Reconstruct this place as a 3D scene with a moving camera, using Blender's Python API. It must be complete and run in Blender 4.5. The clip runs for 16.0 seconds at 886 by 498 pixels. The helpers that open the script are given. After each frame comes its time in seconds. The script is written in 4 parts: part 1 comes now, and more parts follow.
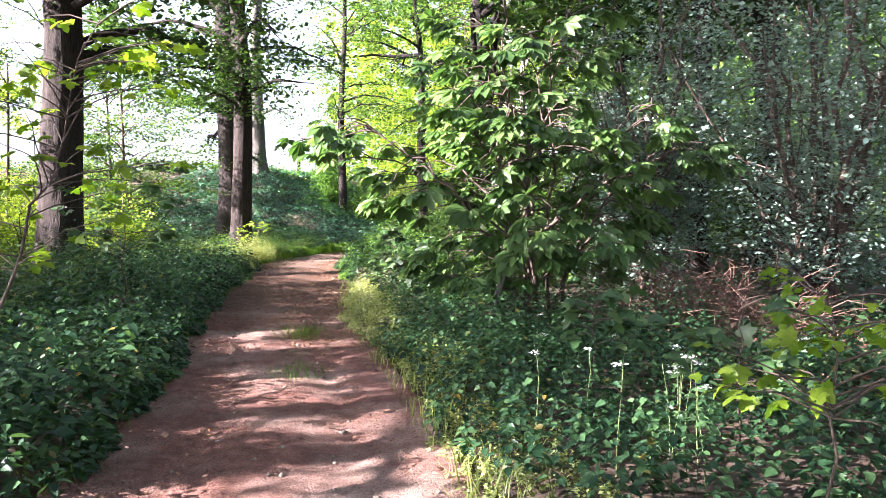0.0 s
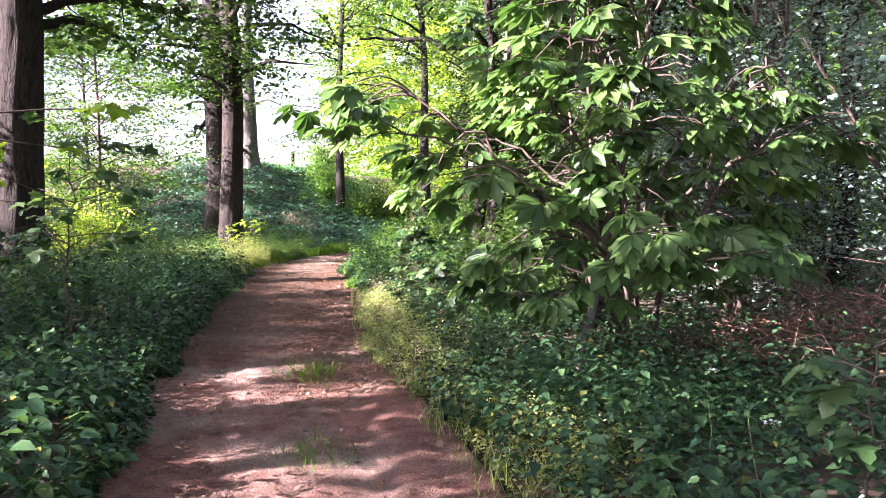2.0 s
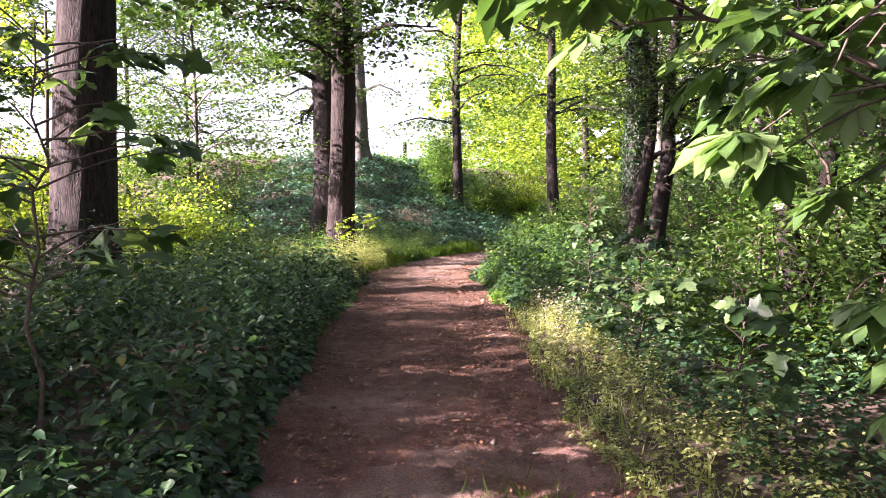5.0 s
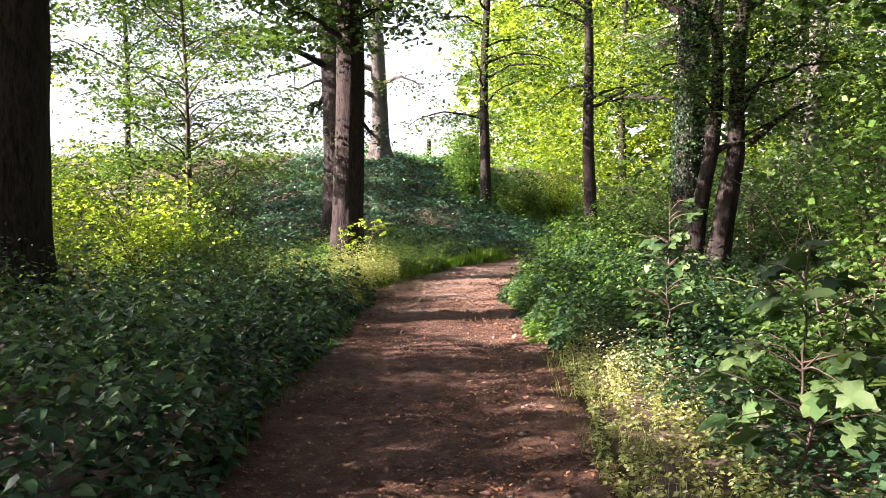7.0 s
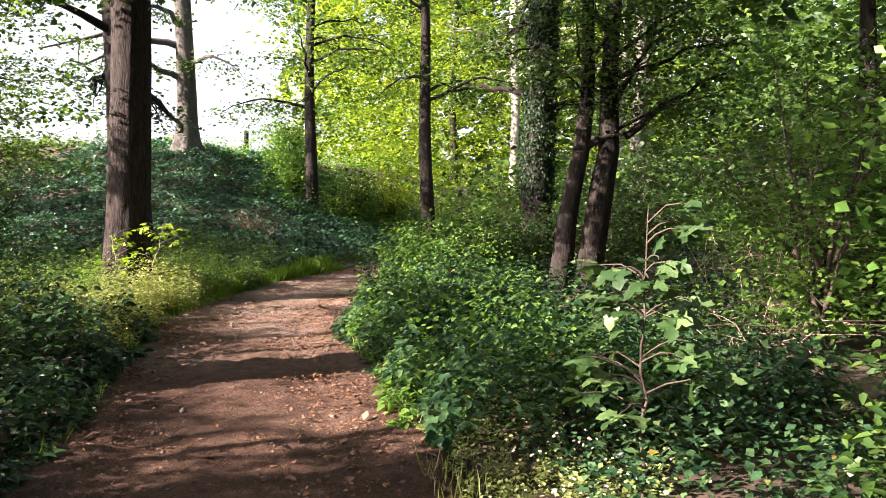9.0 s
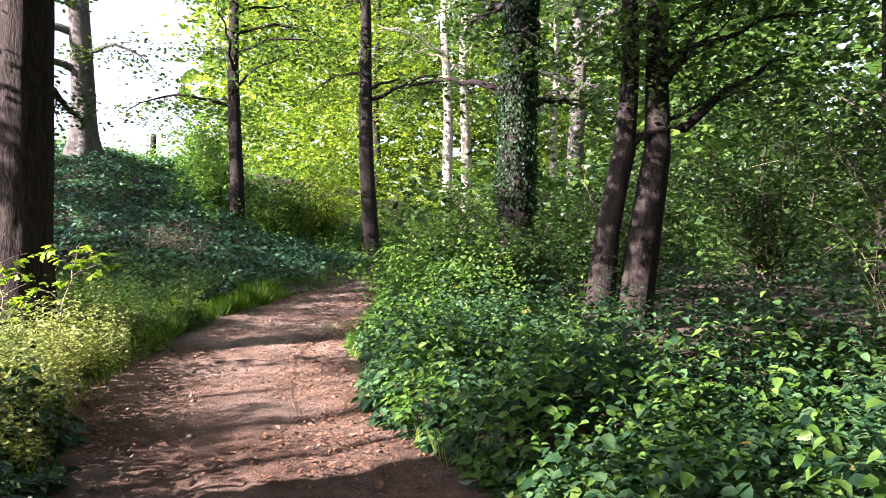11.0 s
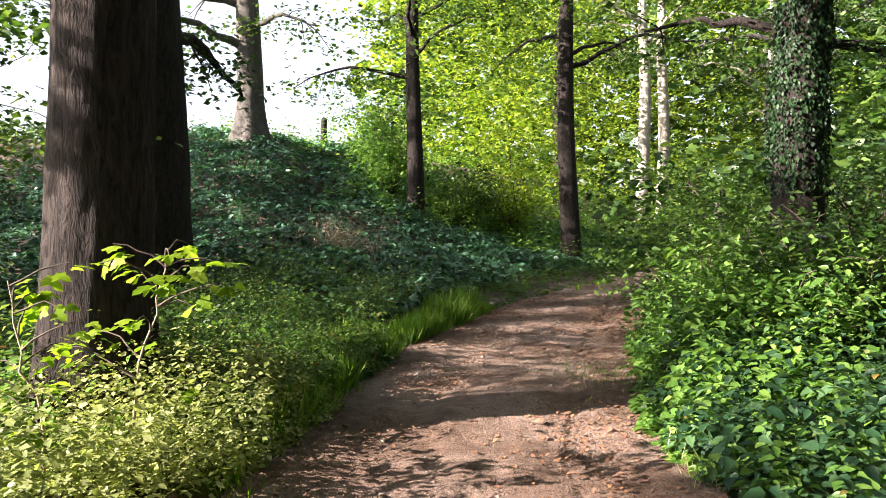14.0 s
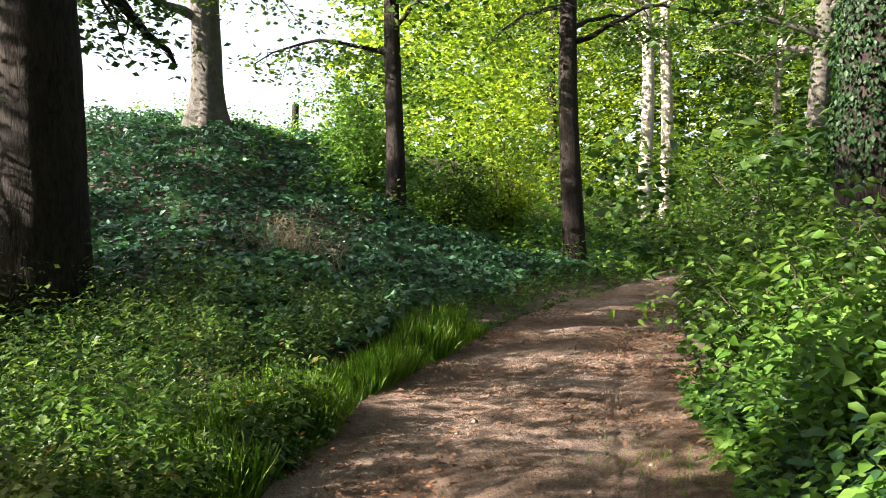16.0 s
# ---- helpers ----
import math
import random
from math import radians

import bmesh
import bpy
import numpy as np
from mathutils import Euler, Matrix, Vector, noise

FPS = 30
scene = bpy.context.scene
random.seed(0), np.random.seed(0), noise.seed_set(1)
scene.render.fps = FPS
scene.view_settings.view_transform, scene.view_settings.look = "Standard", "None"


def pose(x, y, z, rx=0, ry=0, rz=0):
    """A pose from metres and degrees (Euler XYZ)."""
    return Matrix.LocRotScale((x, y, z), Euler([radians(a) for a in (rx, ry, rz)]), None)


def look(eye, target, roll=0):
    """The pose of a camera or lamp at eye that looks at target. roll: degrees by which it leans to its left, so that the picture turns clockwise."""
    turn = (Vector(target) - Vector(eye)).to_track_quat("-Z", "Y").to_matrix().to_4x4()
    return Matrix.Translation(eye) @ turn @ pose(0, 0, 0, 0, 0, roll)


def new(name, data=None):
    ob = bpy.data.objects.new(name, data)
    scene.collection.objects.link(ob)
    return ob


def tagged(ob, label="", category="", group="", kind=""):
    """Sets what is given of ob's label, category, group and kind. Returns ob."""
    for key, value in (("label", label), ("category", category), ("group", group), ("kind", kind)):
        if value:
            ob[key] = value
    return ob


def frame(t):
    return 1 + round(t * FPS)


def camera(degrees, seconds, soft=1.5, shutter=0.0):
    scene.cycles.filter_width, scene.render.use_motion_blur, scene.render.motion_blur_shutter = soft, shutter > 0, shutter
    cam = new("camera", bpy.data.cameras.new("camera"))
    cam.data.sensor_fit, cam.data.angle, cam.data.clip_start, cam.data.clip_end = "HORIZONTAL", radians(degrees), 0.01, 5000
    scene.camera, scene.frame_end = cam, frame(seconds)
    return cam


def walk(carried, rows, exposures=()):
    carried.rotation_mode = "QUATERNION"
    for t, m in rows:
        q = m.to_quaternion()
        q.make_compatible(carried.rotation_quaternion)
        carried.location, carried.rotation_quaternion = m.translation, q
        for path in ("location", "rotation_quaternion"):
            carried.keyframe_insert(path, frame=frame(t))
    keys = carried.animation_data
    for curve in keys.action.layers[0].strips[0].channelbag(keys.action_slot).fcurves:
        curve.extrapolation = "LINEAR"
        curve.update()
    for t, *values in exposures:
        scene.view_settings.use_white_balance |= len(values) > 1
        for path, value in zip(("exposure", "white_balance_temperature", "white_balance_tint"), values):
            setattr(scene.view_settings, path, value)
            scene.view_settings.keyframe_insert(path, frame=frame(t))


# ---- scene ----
cam = camera(60.1, 16.0, soft=0.95)
PATH = [
    (0, (1.702, -0.2, 1.548), (1.917, 1.786, 1.455), 0.1),
    (0.5, (1.602, 0.395, 1.502), (1.81, 2.381, 1.403), 0.0),
    (1, (1.503, 1.036, 1.495), (1.709, 3.023, 1.4), 0.0),
    (1.5, (1.406, 1.711, 1.491), (1.615, 3.697, 1.391), -0.0),
    (2, (1.338, 2.404, 1.518), (1.575, 4.388, 1.42), -0.0),
    (2.5, (1.26, 3.066, 1.508), (1.558, 5.041, 1.403), 0.1),
    (3, (1.171, 3.703, 1.491), (1.412, 5.686, 1.392), -0.1),
    (3.5, (1.08, 4.321, 1.466), (1.228, 6.313, 1.365), 0.1),
    (4, (0.932, 4.94, 1.462), (1.023, 6.936, 1.363), 0.2),
    (4.5, (0.822, 5.567, 1.423), (0.892, 7.563, 1.324), 0.1),
    (5, (0.689, 6.242, 1.404), (0.658, 8.239, 1.3), -0.2),
    (5.2, (0.663, 6.52, 1.409), (0.551, 8.514, 1.308), -0.4),
    (7.3, (0.76, 9.427, 1.462), (0.657, 11.422, 1.36), -0.1),
    (7.5, (0.75, 9.718, 1.454), (0.706, 11.715, 1.349), 0.1),
    (8, (0.686, 10.505, 1.474), (0.696, 12.502, 1.374), 0.2),
    (8.5, (0.705, 11.306, 1.473), (0.866, 13.297, 1.374), -0.1),
    (9, (0.698, 12.135, 1.494), (1.045, 14.103, 1.395), 0.3),
    (9.2, (0.668, 12.469, 1.503), (1.058, 14.429, 1.412), -0.1),
    (11.3, (-0.268, 15.922, 1.476), (0.336, 17.827, 1.414), -0.0),
    (11.5, (-0.301, 16.22, 1.464), (0.29, 18.13, 1.396), 0.3),
    (12, (-0.331, 16.938, 1.453), (0.189, 18.868, 1.39), 0.2),
    (12.5, (-0.375, 17.625, 1.408), (0.054, 19.577, 1.345), 0.3),
    (13, (-0.418, 18.296, 1.347), (-0.056, 20.261, 1.281), 0.1),
    (13.5, (-0.419, 18.957, 1.377), (-0.175, 20.941, 1.308), -0.3),
    (14, (-0.335, 19.623, 1.42), (-0.146, 21.613, 1.346), -0.1),
    (14.5, (-0.286, 20.278, 1.422), (-0.132, 22.27, 1.342), -0.1),
    (15, (-0.182, 20.923, 1.425), (-0.033, 22.916, 1.345), -0.1),
    (15.5, (-0.106, 21.581, 1.418), (0.048, 23.574, 1.338), -0.1),
    (16, (0.039, 22.237, 1.4), (0.254, 24.224, 1.322), -0.1),
]
walk(cam, [(t, look(eye, aim, roll)) for t, eye, aim, roll in PATH],
     exposures=((0, 3.6, 5650, 27), (2, 3.58, 5700, 35), (3.5, 3.35, 5800, 42), (5, 3.3, 6000, 44), (7.5, 2.82, 6300, 29), (9, 2.7, 6350, 26), (11.5, 2.88, 5750, 30), (12.5, 2.67, 5900, 24), (14.5, 2.62, 6250, 20), (16, 2.6, 6350, 14)))

# ---- world, sun, exposure ----
SUN_EL, SUN_AZ = 25.0, 257.0      # degrees above the horizon, clockwise from +y
to_sun = Vector((math.sin(radians(SUN_AZ)) * math.cos(radians(SUN_EL)),
                 math.cos(radians(SUN_AZ)) * math.cos(radians(SUN_EL)), math.sin(radians(SUN_EL))))
world = bpy.data.worlds.new("sky")
scene.world = world
world.use_nodes = True
wn = world.node_tree.nodes
sky = wn.new("ShaderNodeTexSky")
sky.sky_type = "NISHITA"
sky.sun_disc = False
sky.sun_elevation, sky.sun_rotation = radians(SUN_EL), radians(SUN_AZ)
sky.air_density, sky.dust_density, sky.ozone_density = 1.0, 3.0, 1.0
wn["Background"].inputs["Strength"].default_value = 0.075
haze = wn.new("ShaderNodeHueSaturation")      # thin bright haze takes the blue out of the sky
haze.inputs["Saturation"].default_value = 0.45
world.node_tree.links.new(sky.outputs[0], haze.inputs["Color"])
world.node_tree.links.new(haze.outputs[0], wn["Background"].inputs["Color"])
sun = new("sun", bpy.data.lights.new("sun", "SUN"))
sun.data.energy, sun.data.angle, sun.data.color = 5.0, radians(0.45), (1.0, 0.9, 0.75)
sun.matrix_world = look(to_sun * 60, (0, 0, 0))

# ---- materials ----


def nodes_of(name):
    m = bpy.data.materials.new(name)
    m.use_nodes = True
    t = m.node_tree
    return m, t, t.nodes["Principled BSDF"], t.nodes["Material Output"]


def put(t, kind, **values):
    n = t.nodes.new(kind)
    for key, value in values.items():
        n.inputs[key.replace("_", " ")].default_value = value
    return n


def ramp(t, source, stops):
    r = t.nodes.new("ShaderNodeValToRGB")
    e = r.color_ramp.elements
    while len(e) < len(stops):
        e.new(0.5)
    for k, (at, colour) in enumerate(stops):
        e[k].position, e[k].color = at, (*colour, 1)
    t.links.new(source, r.inputs[0])
    return r.outputs[0]


def blend(t, factor, a, b, how="MIX"):
    m = t.nodes.new("ShaderNodeMix")
    m.data_type, m.blend_type = "RGBA", how
    for socket, value in ((m.inputs[0], factor), (m.inputs[6], a), (m.inputs[7], b)):
        if isinstance(value, bpy.types.NodeSocket):
            t.links.new(value, socket)
        elif isinstance(value, tuple):
            socket.default_value = (*value, 1)
        else:
            socket.default_value = value
    return m.outputs[2]


def leaf_material(name, dark, mid, light, gloss=0.45, clear=0.42, dead=None, single=False, shine=0.3):
    """Leaf: colour differs leaf by leaf and in larger drifts; lets light through."""
    m, t, p, out = nodes_of(name)
    geo = t.nodes.new("ShaderNodeNewGeometry")
    vary = t.nodes.new("ShaderNodeObjectInfo").outputs["Random"] if single else geo.outputs["Random Per Island"]
    colour = ramp(t, vary,
                  [(0.0, dark), (0.45, mid), (0.9, light)] + ([(0.985, light), (1.0, dead)] if dead else []))
    drift = put(t, "ShaderNodeTexNoise", Scale=0.9, Detail=2.0)
    t.links.new(geo.outputs["Position"], drift.inputs["Vector"])
    tone = ramp(t, drift.outputs["Fac"], [(0.3, (0.5, 0.56, 0.52)), (0.7, (1.2, 1.15, 1.02))])
    colour = blend(t, 1.0, colour, tone, "MULTIPLY")
    fine = put(t, "ShaderNodeTexNoise", Scale=60.0, Detail=2.0)
    t.links.new(geo.outputs["Position"], fine.inputs["Vector"])
    colour = blend(t, 0.35, colour, ramp(t, fine.outputs["Fac"], [(0.3, (0.6, 0.6, 0.6)), (0.7, (1, 1, 1))]), "MULTIPLY")
    rich = put(t, "ShaderNodeHueSaturation", Saturation=1.08)
    t.links.new(colour, rich.inputs["Color"])
    colour = rich.outputs[0]
    t.links.new(colour, p.inputs["Base Color"])
    p.inputs["Roughness"].default_value = gloss
    p.inputs["Specular IOR Level"].default_value = shine
    bump = put(t, "ShaderNodeBump", Strength=0.25, Distance=0.004)
    t.links.new(fine.outputs["Fac"], bump.inputs["Height"])
    t.links.new(bump.outputs[0], p.inputs["Normal"])
    trans = t.nodes.new("ShaderNodeBsdfTranslucent")
    through_colour = blend(t, 1.0, colour, (1.35, 1.4, 0.8), "MULTIPLY")
    t.links.new(through_colour, trans.inputs["Color"])
    mix = t.nodes.new("ShaderNodeMixShader")
    mix.inputs[0].default_value = clear
    t.links.new(p.outputs[0], mix.inputs[1])
    t.links.new(trans.outputs[0], mix.inputs[2])
    t.links.new(mix.outputs[0], out.inputs["Surface"])
    return m


def bark_material(name, dark, light, moss=None, ridge=9.0, stretch=0.12, depth=0.03):
    m, t, p, out = nodes_of(name)
    co = t.nodes.new("ShaderNodeTexCoord")
    mp = t.nodes.new("ShaderNodeMapping")
    mp.inputs["Scale"].default_value = (1, 1, stretch)
    t.links.new(co.outputs["Object"], mp.inputs["Vector"])
    cracks = put(t, "ShaderNodeTexNoise", Scale=ridge * 2.2, Detail=5.0, Roughness=0.65, Distortion=1.3)
    t.links.new(mp.outputs[0], cracks.inputs["Vector"])
    big = put(t, "ShaderNodeTexNoise", Scale=1.3, Detail=3.0)
    t.links.new(co.outputs["Object"], big.inputs["Vector"])
    colour = ramp(t, cracks.outputs["Fac"], [(0.36, dark), (0.62, light)])
    if moss:
        colour = blend(t, ramp(t, big.outputs["Fac"], [(0.5, (0, 0, 0)), (0.72, (0.7, 0.7, 0.7))]), colour, moss)
    else:
        colour = blend(t, 0.6, colour, ramp(t, big.outputs["Fac"], [(0.3, (0.6, 0.6, 0.6)), (0.7, (1.2, 1.15, 1.1))]), "MULTIPLY")
    t.links.new(colour, p.inputs["Base Color"])
    p.inputs["Roughness"].default_value = 0.9
    p.inputs["Specular IOR Level"].default_value = 0.25
    bump = put(t, "ShaderNodeBump", Strength=0.9, Distance=depth)
    t.links.new(cracks.outputs["Fac"], bump.inputs["Height"])
    t.links.new(bump.outputs[0], p.inputs["Normal"])
    return m


def plain_material(name, low, high, scale=25.0, rough=0.85):
    m, t, p, out = nodes_of(name)
    geo = t.nodes.new("ShaderNodeNewGeometry")
    n = put(t, "ShaderNodeTexNoise", Scale=scale, Detail=4.0)
    t.links.new(geo.outputs["Position"], n.inputs["Vector"])
    colour = ramp(t, n.outputs["Fac"], [(0.3, low), (0.7, high)])
    colour = blend(t, 0.5, colour, ramp(t, geo.outputs["Random Per Island"], [(0.0, (0.55, 0.55, 0.55)), (1.0, (1.3, 1.25, 1.2))]), "MULTIPLY")
    t.links.new(colour, p.inputs["Base Color"])
    p.inputs["Roughness"].default_value = rough
    bump = put(t, "ShaderNodeBump", Strength=0.4, Distance=0.01)
    t.links.new(n.outputs["Fac"], bump.inputs["Height"])
    t.links.new(bump.outputs[0], p.inputs["Normal"])
    return m


def path_material():
    """Trodden earth: reddish clay with a paler, drier crown and brown chaff further on, darkened there for shade and
    paled beyond for sun.
    """
    m, t, p, out = nodes_of("trodden earth")
    geo = t.nodes.new("ShaderNodeNewGeometry")
    pos = geo.outputs["Position"]
    big = put(t, "ShaderNodeTexNoise", Scale=0.8, Detail=4.0, Roughness=0.6)
    mid = put(t, "ShaderNodeTexNoise", Scale=7.0, Detail=5.0, Roughness=0.7)
    fine = put(t, "ShaderNodeTexNoise", Scale=70.0, Detail=4.0, Roughness=0.7)
    for n in (big, mid, fine):
        t.links.new(pos, n.inputs["Vector"])
    red = ramp(t, mid.outputs["Fac"], [(0.3, (0.15, 0.068, 0.05)), (0.7, (0.34, 0.175, 0.135))])
    pale = ramp(t, mid.outputs["Fac"], [(0.3, (0.4, 0.29, 0.23)), (0.7, (0.62, 0.49, 0.41))])
    chaffy = ramp(t, mid.outputs["Fac"], [(0.3, (0.062, 0.033, 0.022)), (0.7, (0.165, 0.092, 0.06))])
    brown = ramp(t, mid.outputs["Fac"], [(0.3, (0.12, 0.074, 0.05)), (0.7, (0.29, 0.195, 0.14))])
    sunlit_sand = blend(t, ramp(t, big.outputs["Fac"], [(0.42, (0, 0, 0)), (0.62, (0.55, 0.55, 0.55))]), brown, pale)
    near = blend(t, ramp(t, big.outputs["Fac"], [(0.46, (0, 0, 0)), (0.66, (0.6, 0.6, 0.6))]), red, pale)
    shaded_chaff = blend(t, ramp(t, big.outputs["Fac"], [(0.46, (0, 0, 0)), (0.66, (0.35, 0.35, 0.35))]), chaffy, brown)
    split = t.nodes.new("ShaderNodeSeparateXYZ")
    t.links.new(pos, split.inputs[0])
    # Colour by distance: chaff stretch darkened for shade, last stretch paled for sun.
    zones = []
    for lo, hi in ((9.5, 13.0), (18.5, 25.0)):
        along = t.nodes.new("ShaderNodeMapRange")
        along.inputs["From Min"].default_value, along.inputs["From Max"].default_value = lo, hi
        t.links.new(split.outputs["Y"], along.inputs["Value"])
        zones.append(along.outputs[0])
    colour = blend(t, zones[1], blend(t, zones[0], near, shaded_chaff), sunlit_sand)
    colour = blend(t, 0.7, colour, ramp(t, fine.outputs["Fac"], [(0.36, (0.38, 0.34, 0.31)), (0.56, (1.12, 1.12, 1.12))]), "MULTIPLY")
    t.links.new(colour, p.inputs["Base Color"])
    p.inputs["Roughness"].default_value = 0.92
    p.inputs["Specular IOR Level"].default_value = 0.2
    add = t.nodes.new("ShaderNodeMath")
    add.operation = "ADD"
    t.links.new(mid.outputs["Fac"], add.inputs[0])
    t.links.new(fine.outputs["Fac"], add.inputs[1])
    bump = put(t, "ShaderNodeBump", Strength=1.0, Distance=0.05)
    t.links.new(add.outputs[0], bump.inputs["Height"])
    t.links.new(bump.outputs[0], p.inputs["Normal"])
    return m


NETTLE = leaf_material("nettle leaf", (0.017, 0.046, 0.024), (0.04, 0.092, 0.045), (0.095, 0.172, 0.08), gloss=0.4, clear=0.3, dead=(0.28, 0.2, 0.06))
BRAMBLE = leaf_material("bramble leaf", (0.042, 0.09, 0.028), (0.09, 0.165, 0.048), (0.19, 0.26, 0.095), dead=(0.3, 0.13, 0.05))
# Pale straw green of the weeds, raised further to hold sunlight in the colour.
VERGE = leaf_material("verge leaf lightened for sun", (0.17, 0.21, 0.07), (0.3, 0.34, 0.13), (0.48, 0.51, 0.27), clear=0.45)
GRASS = leaf_material("grass blade", (0.06, 0.15, 0.02), (0.11, 0.22, 0.03), (0.22, 0.32, 0.07), clear=0.5)
# Teal tones raised so that reflected sky is part of the leaf colour.
IVY = leaf_material("bank ivy leaf lightened for sky sheen", (0.034, 0.098, 0.058), (0.07, 0.168, 0.1), (0.13, 0.26, 0.16), gloss=0.42, clear=0.2, shine=0.45)
# Darker copy of the ivy, with the trunk's shade in the colour.
TRUNKIVY = leaf_material("trunk ivy leaf darkened for shade", (0.008, 0.022, 0.01), (0.014, 0.036, 0.015), (0.032, 0.065, 0.026), gloss=0.5, clear=0.12, shine=0.2)
# Lighter green that carries sunlight in the colour, for sunlit shrubs and beds.
SUNLIT_GREEN = leaf_material("green leaf lightened for sun", (0.075, 0.16, 0.04), (0.13, 0.25, 0.06), (0.22, 0.35, 0.1), clear=0.48)
BEECH = leaf_material("beech leaf", (0.045, 0.095, 0.025), (0.08, 0.15, 0.035), (0.15, 0.23, 0.06), clear=0.45)
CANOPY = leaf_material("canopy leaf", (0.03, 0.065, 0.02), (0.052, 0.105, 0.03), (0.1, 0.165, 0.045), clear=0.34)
# Bright yellow-green with the look of sun through leaves built into the colour.
SUNNY = leaf_material("leaf yellowed for sun", (0.12, 0.2, 0.025), (0.22, 0.31, 0.045), (0.35, 0.42, 0.09), clear=0.6)
MAPLE = leaf_material("maple leaf", (0.032, 0.075, 0.026), (0.06, 0.118, 0.044), (0.13, 0.2, 0.085), gloss=0.46, clear=0.33, single=True, shine=0.5)
CHESTNUT = leaf_material("chestnut leaf", (0.05, 0.105, 0.03), (0.085, 0.155, 0.05), (0.16, 0.25, 0.095), gloss=0.45, clear=0.36, shine=0.45)
CHESTNUT_ONE = leaf_material("single chestnut leaf", (0.05, 0.105, 0.03), (0.085, 0.155, 0.05), (0.16, 0.25, 0.095), gloss=0.45, clear=0.36, shine=0.45, single=True)
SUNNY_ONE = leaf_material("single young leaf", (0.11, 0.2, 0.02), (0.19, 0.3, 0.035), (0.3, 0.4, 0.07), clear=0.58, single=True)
# Pale blue-grey base colour stands in for sky sheen on green thicket leaves.
SKYSHEEN_LEAF = leaf_material("thicket leaf with sky sheen in its colour", (0.13, 0.2, 0.18), (0.19, 0.27, 0.245), (0.26, 0.35, 0.32), gloss=0.45, clear=0.25)
OAKBARK = bark_material("furrowed oak bark", (0.009, 0.0068, 0.0055), (0.046, 0.034, 0.028), stretch=0.22, depth=0.05)
DARKBARK = bark_material("dark bark", (0.008, 0.0065, 0.0055), (0.034, 0.026, 0.021), stretch=0.3)
BEECHBARK = bark_material("smooth grey beech bark", (0.06, 0.056, 0.048), (0.115, 0.105, 0.092), ridge=3.0, stretch=0.5, depth=0.006)
BIRCHBARK = bark_material("pale bark", (0.22, 0.19, 0.15), (0.5, 0.46, 0.38), ridge=4.0, stretch=1.6, depth=0.006)
TWIG = plain_material("twig", (0.03, 0.021, 0.015), (0.1, 0.07, 0.05))
PALETWIG = plain_material("pale dead twig", (0.24, 0.18, 0.12), (0.45, 0.35, 0.25))
STALK = plain_material("green stalk", (0.08, 0.13, 0.04), (0.17, 0.22, 0.08))
SOIL = plain_material("leaf mould", (0.025, 0.018, 0.012), (0.1, 0.065, 0.04), scale=9.0, rough=0.95)
DEADWOOD = plain_material("reddish dead twig", (0.07, 0.038, 0.026), (0.2, 0.115, 0.08))
LITTER = plain_material("dead leaf", (0.1, 0.05, 0.032), (0.27, 0.15, 0.095), rough=0.8)
CHAFF = plain_material("chaff and leaf scraps", (0.06, 0.027, 0.013), (0.32, 0.15, 0.065), rough=0.85)
STONE = plain_material("stone", (0.1, 0.075, 0.055), (0.24, 0.19, 0.15), rough=0.8)
BLOSSOM = plain_material("pale dried blossom", (0.3, 0.24, 0.18), (0.55, 0.47, 0.38), rough=0.7)
PETAL = plain_material("white petal", (0.75, 0.76, 0.7), (0.85, 0.85, 0.82), rough=0.6)
WOODCUT = plain_material("pale cut wood", (0.4, 0.32, 0.22), (0.6, 0.5, 0.36), rough=0.75)
EARTH = path_material()

# ---- plan ----
LEFT_Y = (-40, -10, 0, 4, 6, 8, 10, 12, 14, 17, 20, 22, 24, 26, 28, 30, 32.3, 34.4, 38.4, 43, 50, 60)
LEFT_X = (0.9, 0.5, 0.1, 0.0, -0.05, -0.25, -0.5, -0.72, -0.85, -0.95, -1.15, -1.25, -1.0, -0.5, 0.05, 0.95, 2.0, 3.3, 6.0, 8.9, 14, 24)
RIGHT_Y = (-40, -10, 0, 4, 6, 8, 10, 12, 15, 17, 19, 21, 22.6, 24, 25.5, 27.6, 31.2, 36.8, 40, 44, 50, 60)
RIGHT_X = (4.2, 3.2, 2.6, 2.33, 2.15, 1.92, 1.62, 1.5, 1.45, 1.5, 1.42, 1.25, 1.35, 1.55, 1.95, 2.6, 3.95, 6.2, 8.5, 11.5, 17, 27)


def left_edge(y):
    return np.interp(y, LEFT_Y, LEFT_X)


def right_edge(y):
    return np.interp(y, RIGHT_Y, RIGHT_X)


def smooth01(v):
    v = np.clip(v, 0, 1)
    return v * v * (3 - 2 * v)


def wavy(x, y, scale, seed=0):
    """Cheap rolling noise, -1 to 1."""
    s = seed * 1.7
    return (np.sin(x / scale + 1.3 * np.sin(y / scale * 0.7 + s) + s) + np.sin(y / scale * 1.1 + 1.1 * np.sin(x / scale * 0.8 - s) + 2 * s)) / 2


